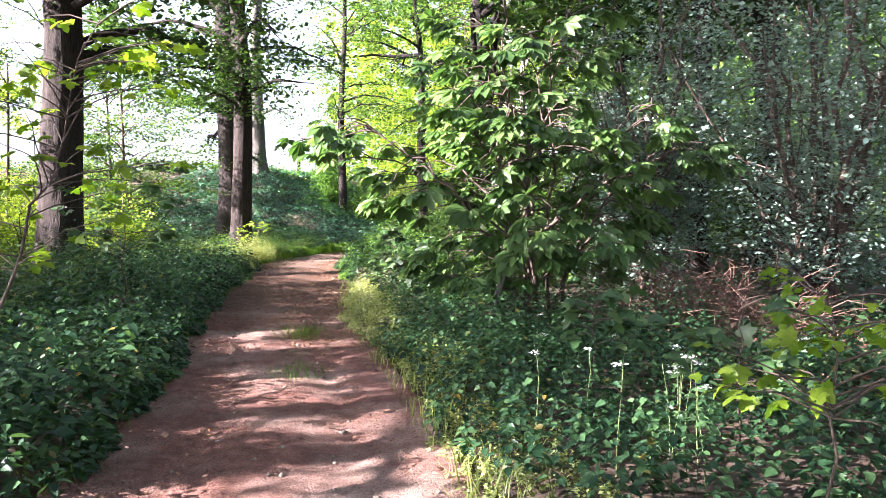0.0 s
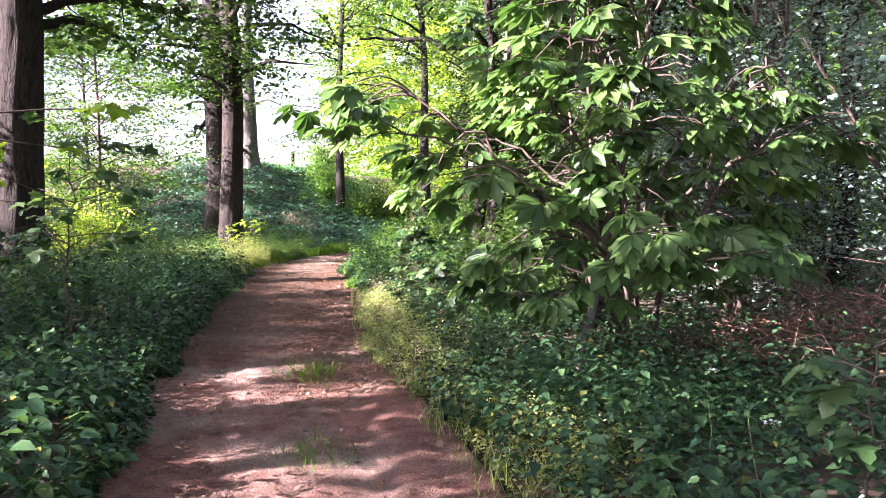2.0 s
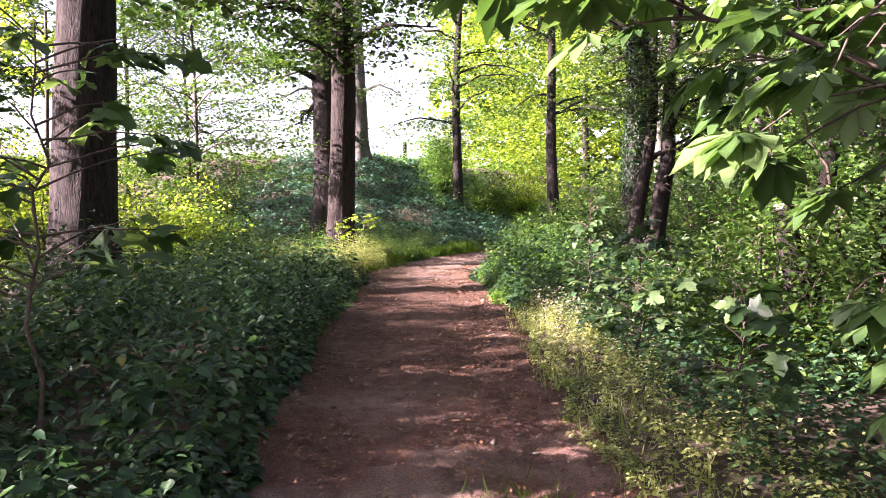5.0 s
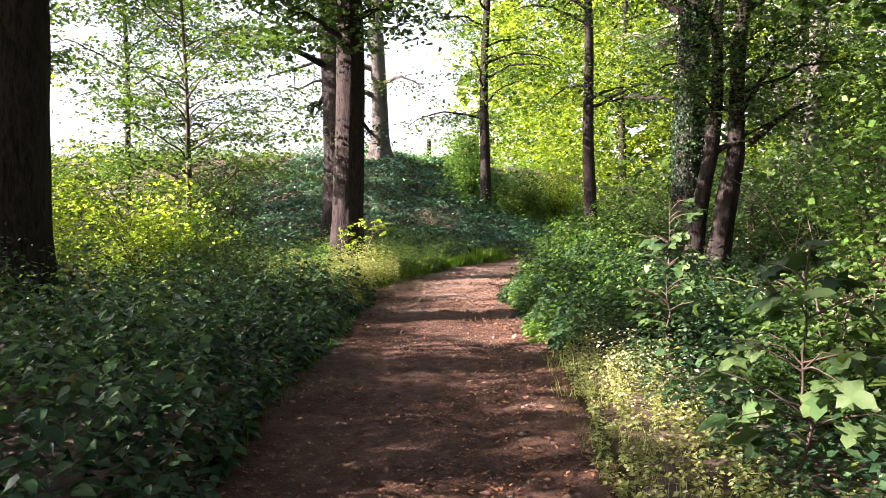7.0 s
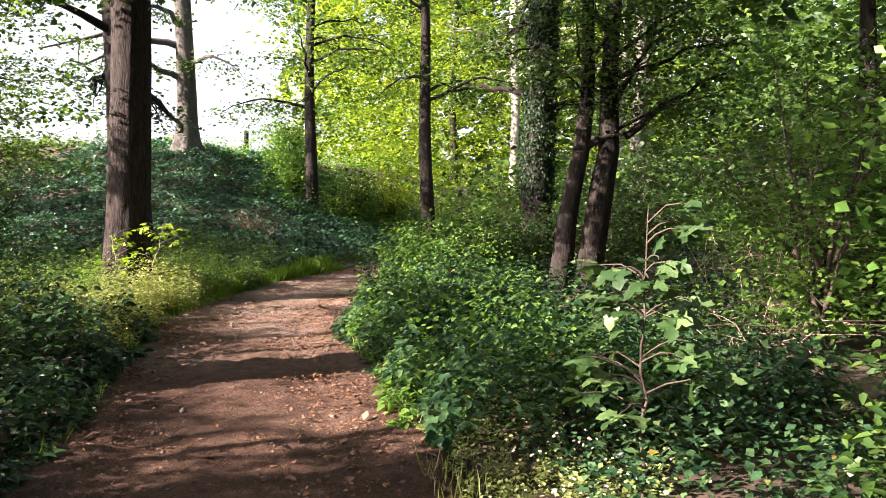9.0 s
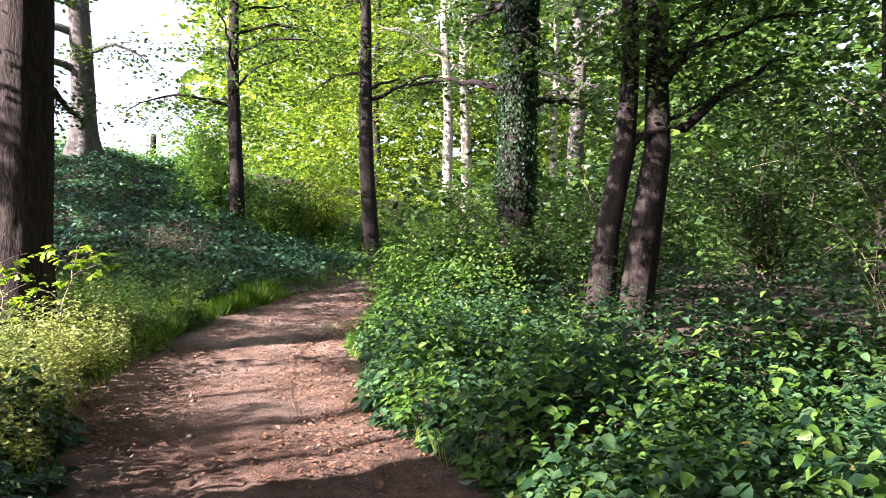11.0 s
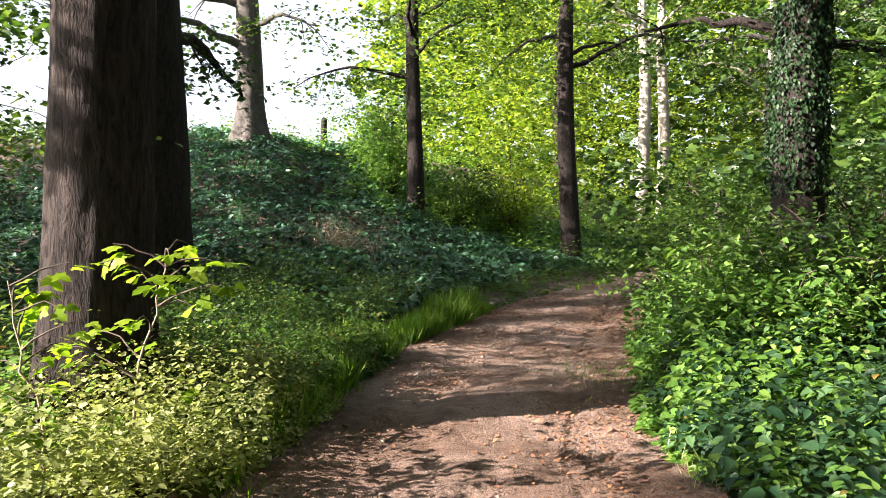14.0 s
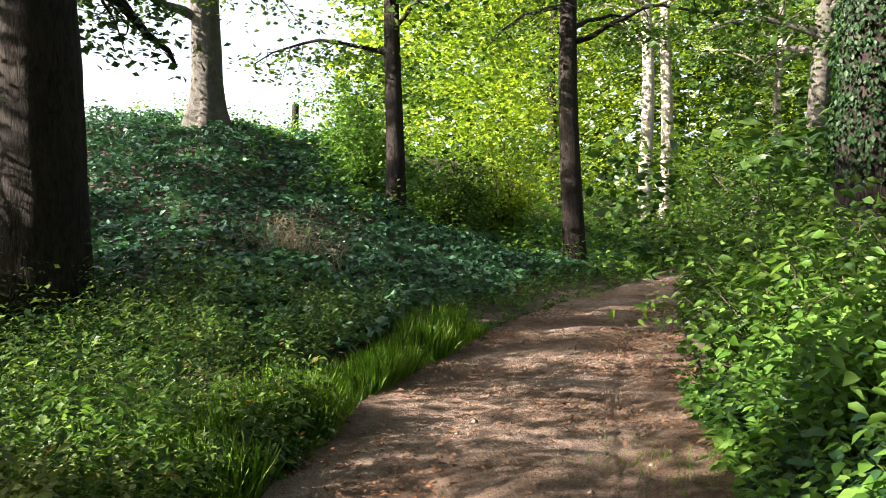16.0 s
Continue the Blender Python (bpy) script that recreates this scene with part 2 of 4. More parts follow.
def height(x, y):
    """The ground: flat wood floor, and the ivy bank that rises left of the bend."""
    x, y = np.asarray(x, float), np.asarray(y, float)
    side = (left_edge(y) - 0.2 - x) * 0.9
    front = y - 28.6 + 0.12 * (x + 4)
    d = np.clip(np.minimum(side * 0.95, front * 0.74) / 9.6, 0, 1)
    far = smooth01((x + 60) / 30)
    bank = 3.75 * d ** 1.5 * far * (1 - smooth01((y - 50) / 25))
    e = np.maximum(left_edge(y) - x, x - right_edge(y))
    rough = 0.05 * wavy(x, y, 0.9, 1) * smooth01(e / 1.0) + 0.1 * wavy(x, y, 3.1, 2) * smooth01(e / 3.0)
    return bank + rough + 0.05 * smooth01(e / 0.5)


# ---- mesh helpers ----


def mesh_of(name, verts, groups, material, smooth=False):
    me = bpy.data.meshes.new(name)
    verts = np.ascontiguousarray(verts, np.float32)
    idx = np.concatenate([np.asarray(g, np.int32).ravel() for g in groups])
    sizes = np.concatenate([np.full(len(g), np.asarray(g).shape[1], np.int32) for g in groups])
    me.vertices.add(len(verts))
    me.vertices.foreach_set("co", verts.ravel())
    me.loops.add(len(idx))
    me.loops.foreach_set("vertex_index", idx)
    me.polygons.add(len(sizes))
    me.polygons.foreach_set("loop_start", np.concatenate([[0], np.cumsum(sizes)[:-1]]).astype(np.int32))
    if smooth:
        me.polygons.foreach_set("use_smooth", np.ones(len(sizes), bool))
    me.update(calc_edges=True)
    me.validate()
    me.materials.append(material)
    return me


def thing(name, place, label, category, group="", kind=""):
    ob = new(name)
    ob.location = place
    ob.empty_display_size = 0.2
    return tagged(ob, label, category, group, kind)


def part(name, me, parent, label=""):
    ob = new(name, me)
    ob.parent = parent
    return tagged(ob, label)


def whole(name, me, label, category, group="", kind=""):
    return tagged(new(name, me), label, category, group, kind)


def tube(points, radii, segs=8, wobble=None):
    """A tapered tube along points: (verts, quads). wobble(theta, z) scales the radius."""
    pts = np.asarray(points, float)
    n = len(pts)
    tang = np.gradient(pts, axis=0)
    tang /= np.linalg.norm(tang, axis=1)[:, None] + 1e-9
    ref = np.where(np.abs(tang[:, 2:3]) > 0.9, [[1.0, 0, 0]], [[0, 0, 1.0]])
    a = np.cross(tang, ref)
    a /= np.linalg.norm(a, axis=1)[:, None] + 1e-9
    b = np.cross(tang, a)
    if n > 1:
        for k in range(1, n):
            if a[k] @ a[k - 1] < 0:
                a[k], b[k] = -a[k], -b[k]
    th = np.arange(segs) * 2 * np.pi / segs
    r = np.asarray(radii, float)[:, None] * np.ones((1, segs))
    if wobble is not None:
        r = r * wobble(th[None, :], pts[:, 2:3])
    v = pts[:, None, :] + r[:, :, None] * (np.cos(th)[None, :, None] * a[:, None, :] + np.sin(th)[None, :, None] * b[:, None, :])
    i = np.arange(n - 1)[:, None] * segs + np.arange(segs)[None, :]
    j = np.arange(n - 1)[:, None] * segs + (np.arange(segs)[None, :] + 1) % segs
    quads = np.stack([i, j, j + segs, i + segs], -1).reshape(-1, 4)
    return v.reshape(-1, 3), quads


def joined(pieces):
    """Several (verts, faces) as one."""
    vs, fs, at = [], [], 0
    for v, f in pieces:
        vs.append(v)
        fs.append(np.asarray(f) + at)
        at += len(v)
    return np.concatenate(vs), np.concatenate(fs)


def curve_pts(a, b, sag, n, rng, jitter=0.0):
    """A bowed line from a to b."""
    a, b = np.asarray(a, float), np.asarray(b, float)
    s = np.linspace(0, 1, n)[:, None]
    p = a + (b - a) * s
    p[:, 2] += sag * np.sin(np.pi * s[:, 0])
    if jitter:
        off = rng.normal(0, jitter, (n, 3))
        off[0] = 0
        p += off
    return p


LEAF2 = (np.array([(0, 0, 0), (0.48, -0.33, 0.07), (1, 0, -0.05), (0.48, 0.33, 0.07)]), np.array([(0, 1, 2), (0, 2, 3)]))
LEAF4 = (np.array([(0, 0, 0), (0.24, -0.25, 0.07), (0.6, -0.19, 0.04), (1, 0, -0.12), (0.6, 0.19, 0.04), (0.24, 0.25, 0.07)]),
         np.array([(0, 1, 2, 3), (0, 3, 4, 5)]))
NETTLE_LEAF = (np.array([(0, 0, 0), (0.16, -0.3, 0.05), (0.55, -0.27, 0.05), (1, 0, -0.14), (0.55, 0.27, 0.05), (0.16, 0.3, 0.05)]),
               np.array([(0, 1, 2, 3), (0, 3, 4, 5)]))
BLADE = (np.array([(0, -0.02, 0), (0, 0.02, 0), (0.55, 0.016, 0.03), (0.55, -0.016, 0.03), (1, 0, -0.08)]), np.array([(0, 1, 2), (0, 2, 3), (3, 2, 4)]))
HALF = [(-0.12, 0.3, -0.03), (0.1, 0.3, 0.02), (0.2, 0.58, -0.06), (0.42, 0.4, 0.02), (0.52, 0.24, 0.03), (0.74, 0.26, -0.03)]
_rim = [(0, 0, 0)] + [(x, -y, z) for x, y, z in HALF] + [(1, 0, -0.1)] + [(x, y, z) for x, y, z in HALF[::-1]]
MAPLE_LEAF = (np.array(_rim + [(0.32, 0, 0.0)]), np.array([(k, (k + 1) % len(_rim), len(_rim)) for k in range(len(_rim))]))


def palmate():
    """Seven drooping leaflets from one point, as a horse chestnut has."""
    base = np.array([(0, 0, 0), (0.35, -0.125, 0.03), (0.7, -0.25, 0.02), (1, 0, -0.12), (0.7, 0.25, 0.02), (0.35, 0.125, 0.03)])
    vs, fs = [], []
    for k, (ang, size) in enumerate(((-115, 0.5), (-72, 0.75), (-35, 0.95), (0, 1.0), (35, 0.95), (72, 0.75), (115, 0.5))):
        a, dip = radians(ang), 0.38
        v = base * size
        z = v[:, 2] - dip * v[:, 0] ** 1.3
        vs.append(np.stack([v[:, 0] * math.cos(a) - v[:, 1] * math.sin(a), v[:, 0] * math.sin(a) + v[:, 1] * math.cos(a), z], -1))
        fs += [(6 * k, 6 * k + 1, 6 * k + 2, 6 * k + 3), (6 * k, 6 * k + 3, 6 * k + 4, 6 * k + 5)]
    return np.concatenate(vs), np.array(fs)


PALMATE = palmate()


def leaves(pos, direction, normal, size, shape=LEAF2):
    """Leaves at pos, pointing along direction, facing normal: (verts, faces)."""
    tv, tf = shape
    d = direction / (np.linalg.norm(direction, axis=1)[:, None] + 1e-9)
    s = np.cross(normal, d)
    s /= np.linalg.norm(s, axis=1)[:, None] + 1e-9
    n = np.cross(d, s)
    size = np.broadcast_to(np.asarray(size, float), (len(pos),))[:, None, None]
    v = pos[:, None, :] + size * (tv[None, :, 0:1] * d[:, None, :] + tv[None, :, 1:2] * s[:, None, :] + tv[None, :, 2:3] * n[:, None, :])
    f = tf[None] + (np.arange(len(pos)) * len(tv))[:, None, None]
    return v.reshape(-1, 3), f.reshape(-1, tf.shape[1])


def scatter_leaves(pos, rng, size, spread=0.3, tilt=0.6, droop=0.2, shape=LEAF2):
    """Leaves with random heading, faces mostly upwards."""
    n = len(pos)
    ang = rng.uniform(0, 2 * np.pi, n)
    d = np.stack([np.cos(ang), np.sin(ang), rng.normal(-droop, 0.3, n)], -1)
    nor = rng.normal(0, tilt, (n, 3))
    nor[:, 2] += 1.0
    return leaves(pos, d, nor, size * (1 + spread * rng.normal(0, 1, n)).clip(0.4, 1.9), shape)


def clumps(centres, per, rng, size, flat=(0.38, 0.38, 0.13), shape=LEAF2, **kw):
    """Leaves in loose, layered sprays round the centres."""
    c = np.repeat(np.asarray(centres, float), per, axis=0)
    pos = c + rng.normal(0, 1, c.shape) * np.array(flat)
    return scatter_leaves(pos, rng, size, shape=shape, **kw)

# ---- ground and path ----


def spaced(lo, hi, fine_lo, fine_hi, step):
    a = np.arange(fine_lo, fine_hi + 1e-6, step)
    out = step * 1.6 ** np.arange(1, 30)
    up = fine_hi + np.cumsum(out)
    down = fine_lo - np.cumsum(out)
    return np.concatenate([[lo], down[down > lo][::-1], a, up[up < hi], [hi]])


def grid_faces(nx, ny):
    i = np.arange(ny - 1)[:, None] * nx + np.arange(nx - 1)[None]
    return np.stack([i, i + 1, i + nx + 1, i + nx], -1).reshape(-1, 4)


def build_ground():
    xs, ys = spaced(-1500, 1500, -14, 16, 0.3), spaced(-1500, 1500, -4, 50, 0.3)
    gx, gy = np.meshgrid(xs, ys)
    gz = height(gx, gy) - 0.03
    v = np.stack([gx, gy, gz], -1).reshape(-1, 3)
    whole("ground", mesh_of("ground", v, [grid_faces(len(xs), len(ys))], SOIL, True),
          "dark leaf mould of the wood floor and the bank", "ground", kind="structure")


def build_path():
    ys = np.arange(-6, 48, 0.085)
    us = np.linspace(-0.06, 1.06, 46)
    lo, hi = left_edge(ys)[:, None], right_edge(ys)[:, None]
    x = lo + (hi - lo) * us[None]
    y = ys[:, None] * np.ones_like(x)
    rut = -0.022 * np.exp(-((us - 0.27) / 0.09) ** 2) - 0.03 * np.exp(-((us - 0.72) / 0.08) ** 2)
    z = 0.025 + rut[None] + 0.006 * wavy(x, y, 0.06, 3) * (1 + wavy(x, y, 0.5, 9)) + 0.006 * wavy(x, y, 0.3, 4) + 0.012 * wavy(x, y, 1.7, 5)
    z += np.random.default_rng(5).normal(0, 0.006, z.shape)
    z -= 0.09 * (np.abs(us - 0.5) > 0.53)[None]
    v = np.stack([x, y, z], -1).reshape(-1, 3)
    whole("path", mesh_of("path", v, [grid_faces(len(us), len(ys))], EARTH, True),
          "trodden reddish-brown earth path with two shallow ruts", "path", kind="structure")


build_ground()
build_path()

# ---- trees ----


def trunk_mesh(name, pts, r0, r1, bark, rng, flare=0.5, segs=28, ridges=0.035):
    pts = np.asarray(pts, float)
    n = len(pts)
    s = np.linspace(0, 1, n)
    radii = r0 + (r1 - r0) * s
    ph = rng.uniform(0, 6.3, 4)
    lobes = rng.integers(4, 7)

    def wobble(th, z):
        w = 1 + 0.035 * np.sin(2 * th + ph[0] + z * 0.4) + 0.025 * np.sin(3 * th + ph[1] - z * 0.3)
        w = w + ridges * np.sin(th * 13 + 1.5 * np.sin(z * 1.9 + th * 2)) * np.sin(z * 2.3 + th * 3 + ph[3])
        return w + flare * np.exp(-np.maximum(z, 0) / 0.4) * (0.65 + 0.35 * np.sin(lobes * th + ph[2]))
    v, f = tube(pts, radii, segs, wobble)
    return mesh_of(name, v, [f], bark, True)


def limb_pieces(a, b, r, rng, sag, targets, segs=6):
    """A limb from a to b with a thin twig to each target."""
    pts = curve_pts(a, b, sag, 9, rng, 0.06 * np.linalg.norm(np.subtract(b, a)) / 4)
    pieces = [tube(pts, np.linspace(r, r * 0.2, 9), segs)]
    for c in targets:
        k = min(8, max(1, int(np.argmin(np.linalg.norm(pts - c, axis=1))) - 1))
        pieces.append(tube(curve_pts(pts[k], c, 0.04, 4, rng, 0.03), np.linspace(r * 0.22, 0.004, 4), 4))
    return pieces


def tree(name, x, y, dia, tall, label, bark, leaf, seed, crown=None, lean=(0, 0), flare=0.5, segs=28, limbs=(), category="tree",
         group="", leaf_size=0.12, per=46, spray=(0.42, 0.42, 0.13), ivy=None, top=0.35):
    """Trunk, limbs with twigs, and a crown of leaves in sprays. crown: z0, z1, reach, number of limbs, clumps a limb.
    limbs: extra ones as (z, heading in degrees, length, rise, clumps)."""
    rng = np.random.default_rng(seed)
    base = thing(name, (x, y, float(height(x, y))), label, category, group)
    zs = np.concatenate([np.linspace(-0.25, 1.2, 10), np.linspace(1.4, tall, max(8, int(tall / 0.35)))])
    bend = 0.035 * dia + 0.012 * zs
    pts = np.stack([lean[0] * zs / tall + bend * np.sin(zs * 0.55 + seed), lean[1] * zs / tall + bend * np.cos(zs * 0.5 + seed), zs], -1)
    pts[:, :2] -= pts[4, :2]
    part("trunk", trunk_mesh("trunk", pts, dia / 2, dia / 2 * top, bark, rng, flare, segs), base)

    def at(z):
        return np.array([np.interp(z, zs, pts[:, 0]), np.interp(z, zs, pts[:, 1]), z])
    jobs = []
    if crown:
        z0, z1, reach, count, per_limb = crown
        for k in range(count):
            z = z0 + (z1 - z0) * (k + rng.uniform(0, 0.9)) / count
            s = (z - z0) / (z1 - z0)
            jobs.append((z, rng.uniform(0, 360) if k % 2 else 137.5 * k, reach * (0.55 + 0.45 * math.sin(math.pi * (0.2 + 0.75 * s))) * rng.uniform(0.75, 1.1), rng.uniform(-0.2, 1.3), per_limb))
    jobs += list(limbs)
    centres = []
    for z, heading, length, rise, count in jobs:
        h = radians(heading)
        a = at(min(z, tall * 0.97))
        b = a + np.array([math.sin(h) * length, math.cos(h) * length, rise])
        s = rng.uniform(0.35, 1.05, count)[:, None]
        c = a + (b - a) * s + rng.normal(0, 1, (count, 3)) * np.array([0.22, 0.22, 0.12]) * length ** 0.75
        thick = max(0.025, min(0.16, dia * 0.16) * (length / 4) ** 0.8)
        wood = TWIG if dia < 0.2 else bark
        pieces = limb_pieces(a, b, thick, rng, 0.12 * length, c[::3] if group else c, 5 if group else 6)
        limb = part("limb", mesh_of("limb", pieces[0][0], [pieces[0][1]], wood, True), base)
        if group:
            v, f = joined(pieces[1:])
            tagged(part("twigwork", mesh_of("twigwork", v, [f], wood, True), limb), kind="stuff")
        else:
            for v, f in pieces[1:]:
                part("twig", mesh_of("twig", v, [f], wood, True), limb)
        centres.append(c)
    if centres:
        v, f = clumps(np.concatenate(centres), per, rng, leaf_size, flat=spray)
        part("crown", mesh_of("crown", v, [f], leaf), base)
    if ivy:
        z0, z1, count = ivy
        z = z0 + (z1 - z0) * rng.uniform(0, 1, count) ** 0.85
        th = rng.uniform(0, 2 * np.pi, count)
        c = np.stack([np.interp(z, zs, pts[:, 0]), np.interp(z, zs, pts[:, 1]), z], -1)
        r = dia / 2 * (1 - (1 - top) * z / tall) + np.abs(rng.normal(0.01, 0.05, count)) + 0.03 * np.sin(z * 5 + th * 3)
        out = np.stack([np.cos(th), np.sin(th), np.zeros(count)], -1)
        down = np.stack([rng.normal(0, 0.5, count), rng.normal(0, 0.5, count), -np.ones(count)], -1)
        v, f = leaves(c + out * r[:, None], down, out + rng.normal(0, 0.6, (count, 3)), rng.uniform(0.05, 0.1, count), LEAF2)
        part("ivy", mesh_of("ivy", v, [f], TRUNKIVY), base, "glossy ivy climbing the trunk, shade put in its dark colour")
    return base


# First two oaks: unseen extra limbs from z 9 up block sky light.
tree("oak_tree", -5.08, 18.08, 1.14, 13, "thick oak trunk with furrowed brown bark beside the path", OAKBARK, CANOPY, 11,
     crown=(6.5, 12.5, 6.0, 24, 10), flare=0.25, segs=44, limbs=((5.2, 60, 3.2, 0.3, 8), (5.8, 120, 3.0, 0.6, 8), (4.8, 20, 3.6, 0.4, 9), (9.0, 100, 6.5, 1.5, 18), (9.6, 75, 6.8, 1.6, 18), (9.8, 125, 7.0, 1.8, 18), (10.5, 95, 5.0, 1.6, 14)), leaf_size=0.19)
tree("oak_tree", -2.08, 24.66, 0.74, 14, "tall oak with rough reddish-brown bark and flared foot", OAKBARK, CANOPY, 12,
     crown=(6.0, 13.5, 4.8, 20, 10), flare=0.5, segs=44, lean=(0.1, 0.2),
     limbs=((4.6, 200, 2.2, 0.3, 6), (5.2, 110, 2.4, 0.2, 7), (5.6, 250, 2.5, 0.4, 7), (4.9, 300, 2.0, 0.2, 5), (10.0, 150, 5.5, 1.5, 16), (10.4, 110, 6.0, 1.5, 16), (11.0, 180, 6.0, 1.5, 16), (6.2, 190, 3.2, -0.4, 13), (6.8, 155, 3.4, -0.3, 13), (5.7, 225, 2.8, -0.3, 11), (6.5, 95, 2.8, -0.3, 11)), leaf_size=0.14, per=60)
tree("oak_tree", -3.42, 30.9, 1.1, 15, "thick dark oak trunk at the foot of the bank", DARKBARK, CANOPY, 13,
     crown=(8, 14.5, 5.5, 13, 9), flare=0.2, segs=40, limbs=((5.0, 230, 2.6, 0.4, 6), (6.0, 180, 2.5, 0.2, 6), (3.6, 15, 3.2, -0.3, 8), (4.2, 330, 3.0, -0.2, 7)))
tree("beech_tree", -3.65, 41.6, 0.8, 16, "smooth grey beech on top of the ivy bank", BEECHBARK, BEECH, 14,
     crown=(8, 15, 5, 13, 9), flare=0.55, segs=32, leaf_size=0.13,
     limbs=((3.6, 250, 4.5, -0.6, 10), (3.0, 130, 2.6, -0.3, 8), (4.4, 200, 3.5, -0.4, 8), (2.4, 235, 4.0, 0.1, 9)))
tree("slender_tree", 0.84, 39.3, 0.46, 13, "slender dark trunk among bright young leaves", DARKBARK, BEECH, 15,
     crown=(2.6, 12.5, 3.2, 24, 9), flare=0.15, leaf_size=0.13, spray=(0.45, 0.45, 0.1))
tree("slender_tree", 5.05, 39.8, 0.56, 14, "slender dark trunk by the bend of the path", DARKBARK, BEECH, 16,
     crown=(8, 13.5, 4.2, 12, 8), flare=0.25, lean=(-0.5, 0), limbs=((5.5, 60, 3.0, 0.4, 8), (5.2, 100, 3.5, 0.6, 8), (6.0, 330, 3.0, -0.4, 8)))
tree("ivy_tree", 6.6, 31.5, 0.92, 14, "thick trunk clad in dark ivy above brown bark", DARKBARK, CANOPY, 17,
     crown=(6, 13.5, 5, 16, 10), flare=0.2, segs=36, ivy=(1.9, 9, 13000), limbs=((4.4, 300, 2.6, 0.3, 8), (4.0, 60, 3.0, 0.4, 8), (5, 200, 3, 0.2, 8)))
tree("pale_tree", 11.8, 53.0, 0.66, 16, "pale sunlit trunk standing in a pair", BIRCHBARK, BEECH, 18, crown=(7, 15, 4, 12, 8), flare=0.2, leaf_size=0.16)
tree("pale_tree", 13.55, 55.1, 0.66, 16, "pale sunlit trunk standing in a pair", BIRCHBARK, BEECH, 19, crown=(7, 15, 4, 12, 8), flare=0.2, leaf_size=0.16)
tree("far_tree", 10.2, 62, 0.62, 15, "dark far trunk in the bright wood", DARKBARK, SUNNY, 20, crown=(5, 14, 4, 12, 8), leaf_size=0.18)
tree("far_tree", 19.5, 56.3, 0.6, 15, "pale far trunk in the wood", BIRCHBARK, CANOPY, 21, crown=(6, 14, 5, 12, 8), leaf_size=0.18)
tree("far_tree", 18.2, 51.0, 1.1, 16, "grey far trunk in the wood", BEECHBARK, CANOPY, 22, crown=(7, 15, 6, 12, 8), leaf_size=0.18)
tree("thin_tree", -12.5, 37.0, 0.24, 12, "thin tree on the bank with open sprays", DARKBARK, BEECH, 24, crown=(3.0, 11.5, 4.6, 20, 8), leaf_size=0.11, flare=0.1, segs=14)
tree("young_beech", -6.4, 27.2, 0.15, 7.5, "young beech with layered sprays of leaves", TWIG, BEECH, 25, crown=(1.2, 7.3, 2.9, 24, 8), leaf_size=0.1, per=64, spray=(0.36, 0.36, 0.07), flare=0.1, segs=12)
tree("young_beech", -8.6, 33.0, 0.16, 8, "young beech with layered sprays of leaves", TWIG, BEECH, 26, crown=(1.5, 7.8, 3.2, 24, 8), leaf_size=0.1, per=64, spray=(0.38, 0.38, 0.07), flare=0.1, segs=12)
tree("hazel_tree", -7.5, 15.2, 0.18, 6.5, "leafy hazel with bright leaves beside the oak", TWIG, SUNNY, 27, crown=(1.6, 6.0, 1.7, 13, 6), leaf_size=0.09, per=80, spray=(0.24, 0.24, 0.05), flare=0.1, segs=12)
tree("hazel_tree", -9.6, 18.0, 0.18, 6.0, "leafy hazel with bright leaves behind the oak", TWIG, SUNNY, 28, crown=(0.6, 5.2, 2.0, 13, 7), leaf_size=0.09, per=80, spray=(0.24, 0.24, 0.05), flare=0.1, segs=12)
# Two hazels added, mostly out of view, to break sun into streaks.
tree("hazel_tree", -10.6, 19.9, 0.16, 6.9, "tall thin hazel added out of view to streak the sun", TWIG, BEECH, 32, crown=(5.35, 6.8, 1.6, 6, 4), leaf_size=0.1, per=80, spray=(0.24, 0.24, 0.06), flare=0.1, segs=12)
tree("hazel_tree", -8.6, 23.6, 0.16, 5.8, "open hazel with bright leaves, added mostly out of view to streak the sun", TWIG, SUNNY, 30, crown=(4.0, 5.4, 1.5, 6, 5), leaf_size=0.1, per=60, spray=(0.24, 0.24, 0.07), flare=0.1, segs=12)
# Two unseen hazels added to shade the nettles and the near path.
tree("hazel_tree", -6.9, 6.6, 0.16, 5.2, "leafy hazel added out of view to shade nettles and path", TWIG, BEECH, 33, crown=(0.8, 5.0, 2.0, 12, 7), leaf_size=0.1, per=80, spray=(0.24, 0.24, 0.06), flare=0.1, segs=12)
tree("hazel_tree", -7.0, 10.8, 0.16, 4.1, "leafy hazel added out of view to shade nettles and path", TWIG, BEECH, 29, crown=(0.6, 3.8, 2.2, 26, 9), leaf_size=0.09, per=80, spray=(0.24, 0.24, 0.05), flare=0.1, segs=12)


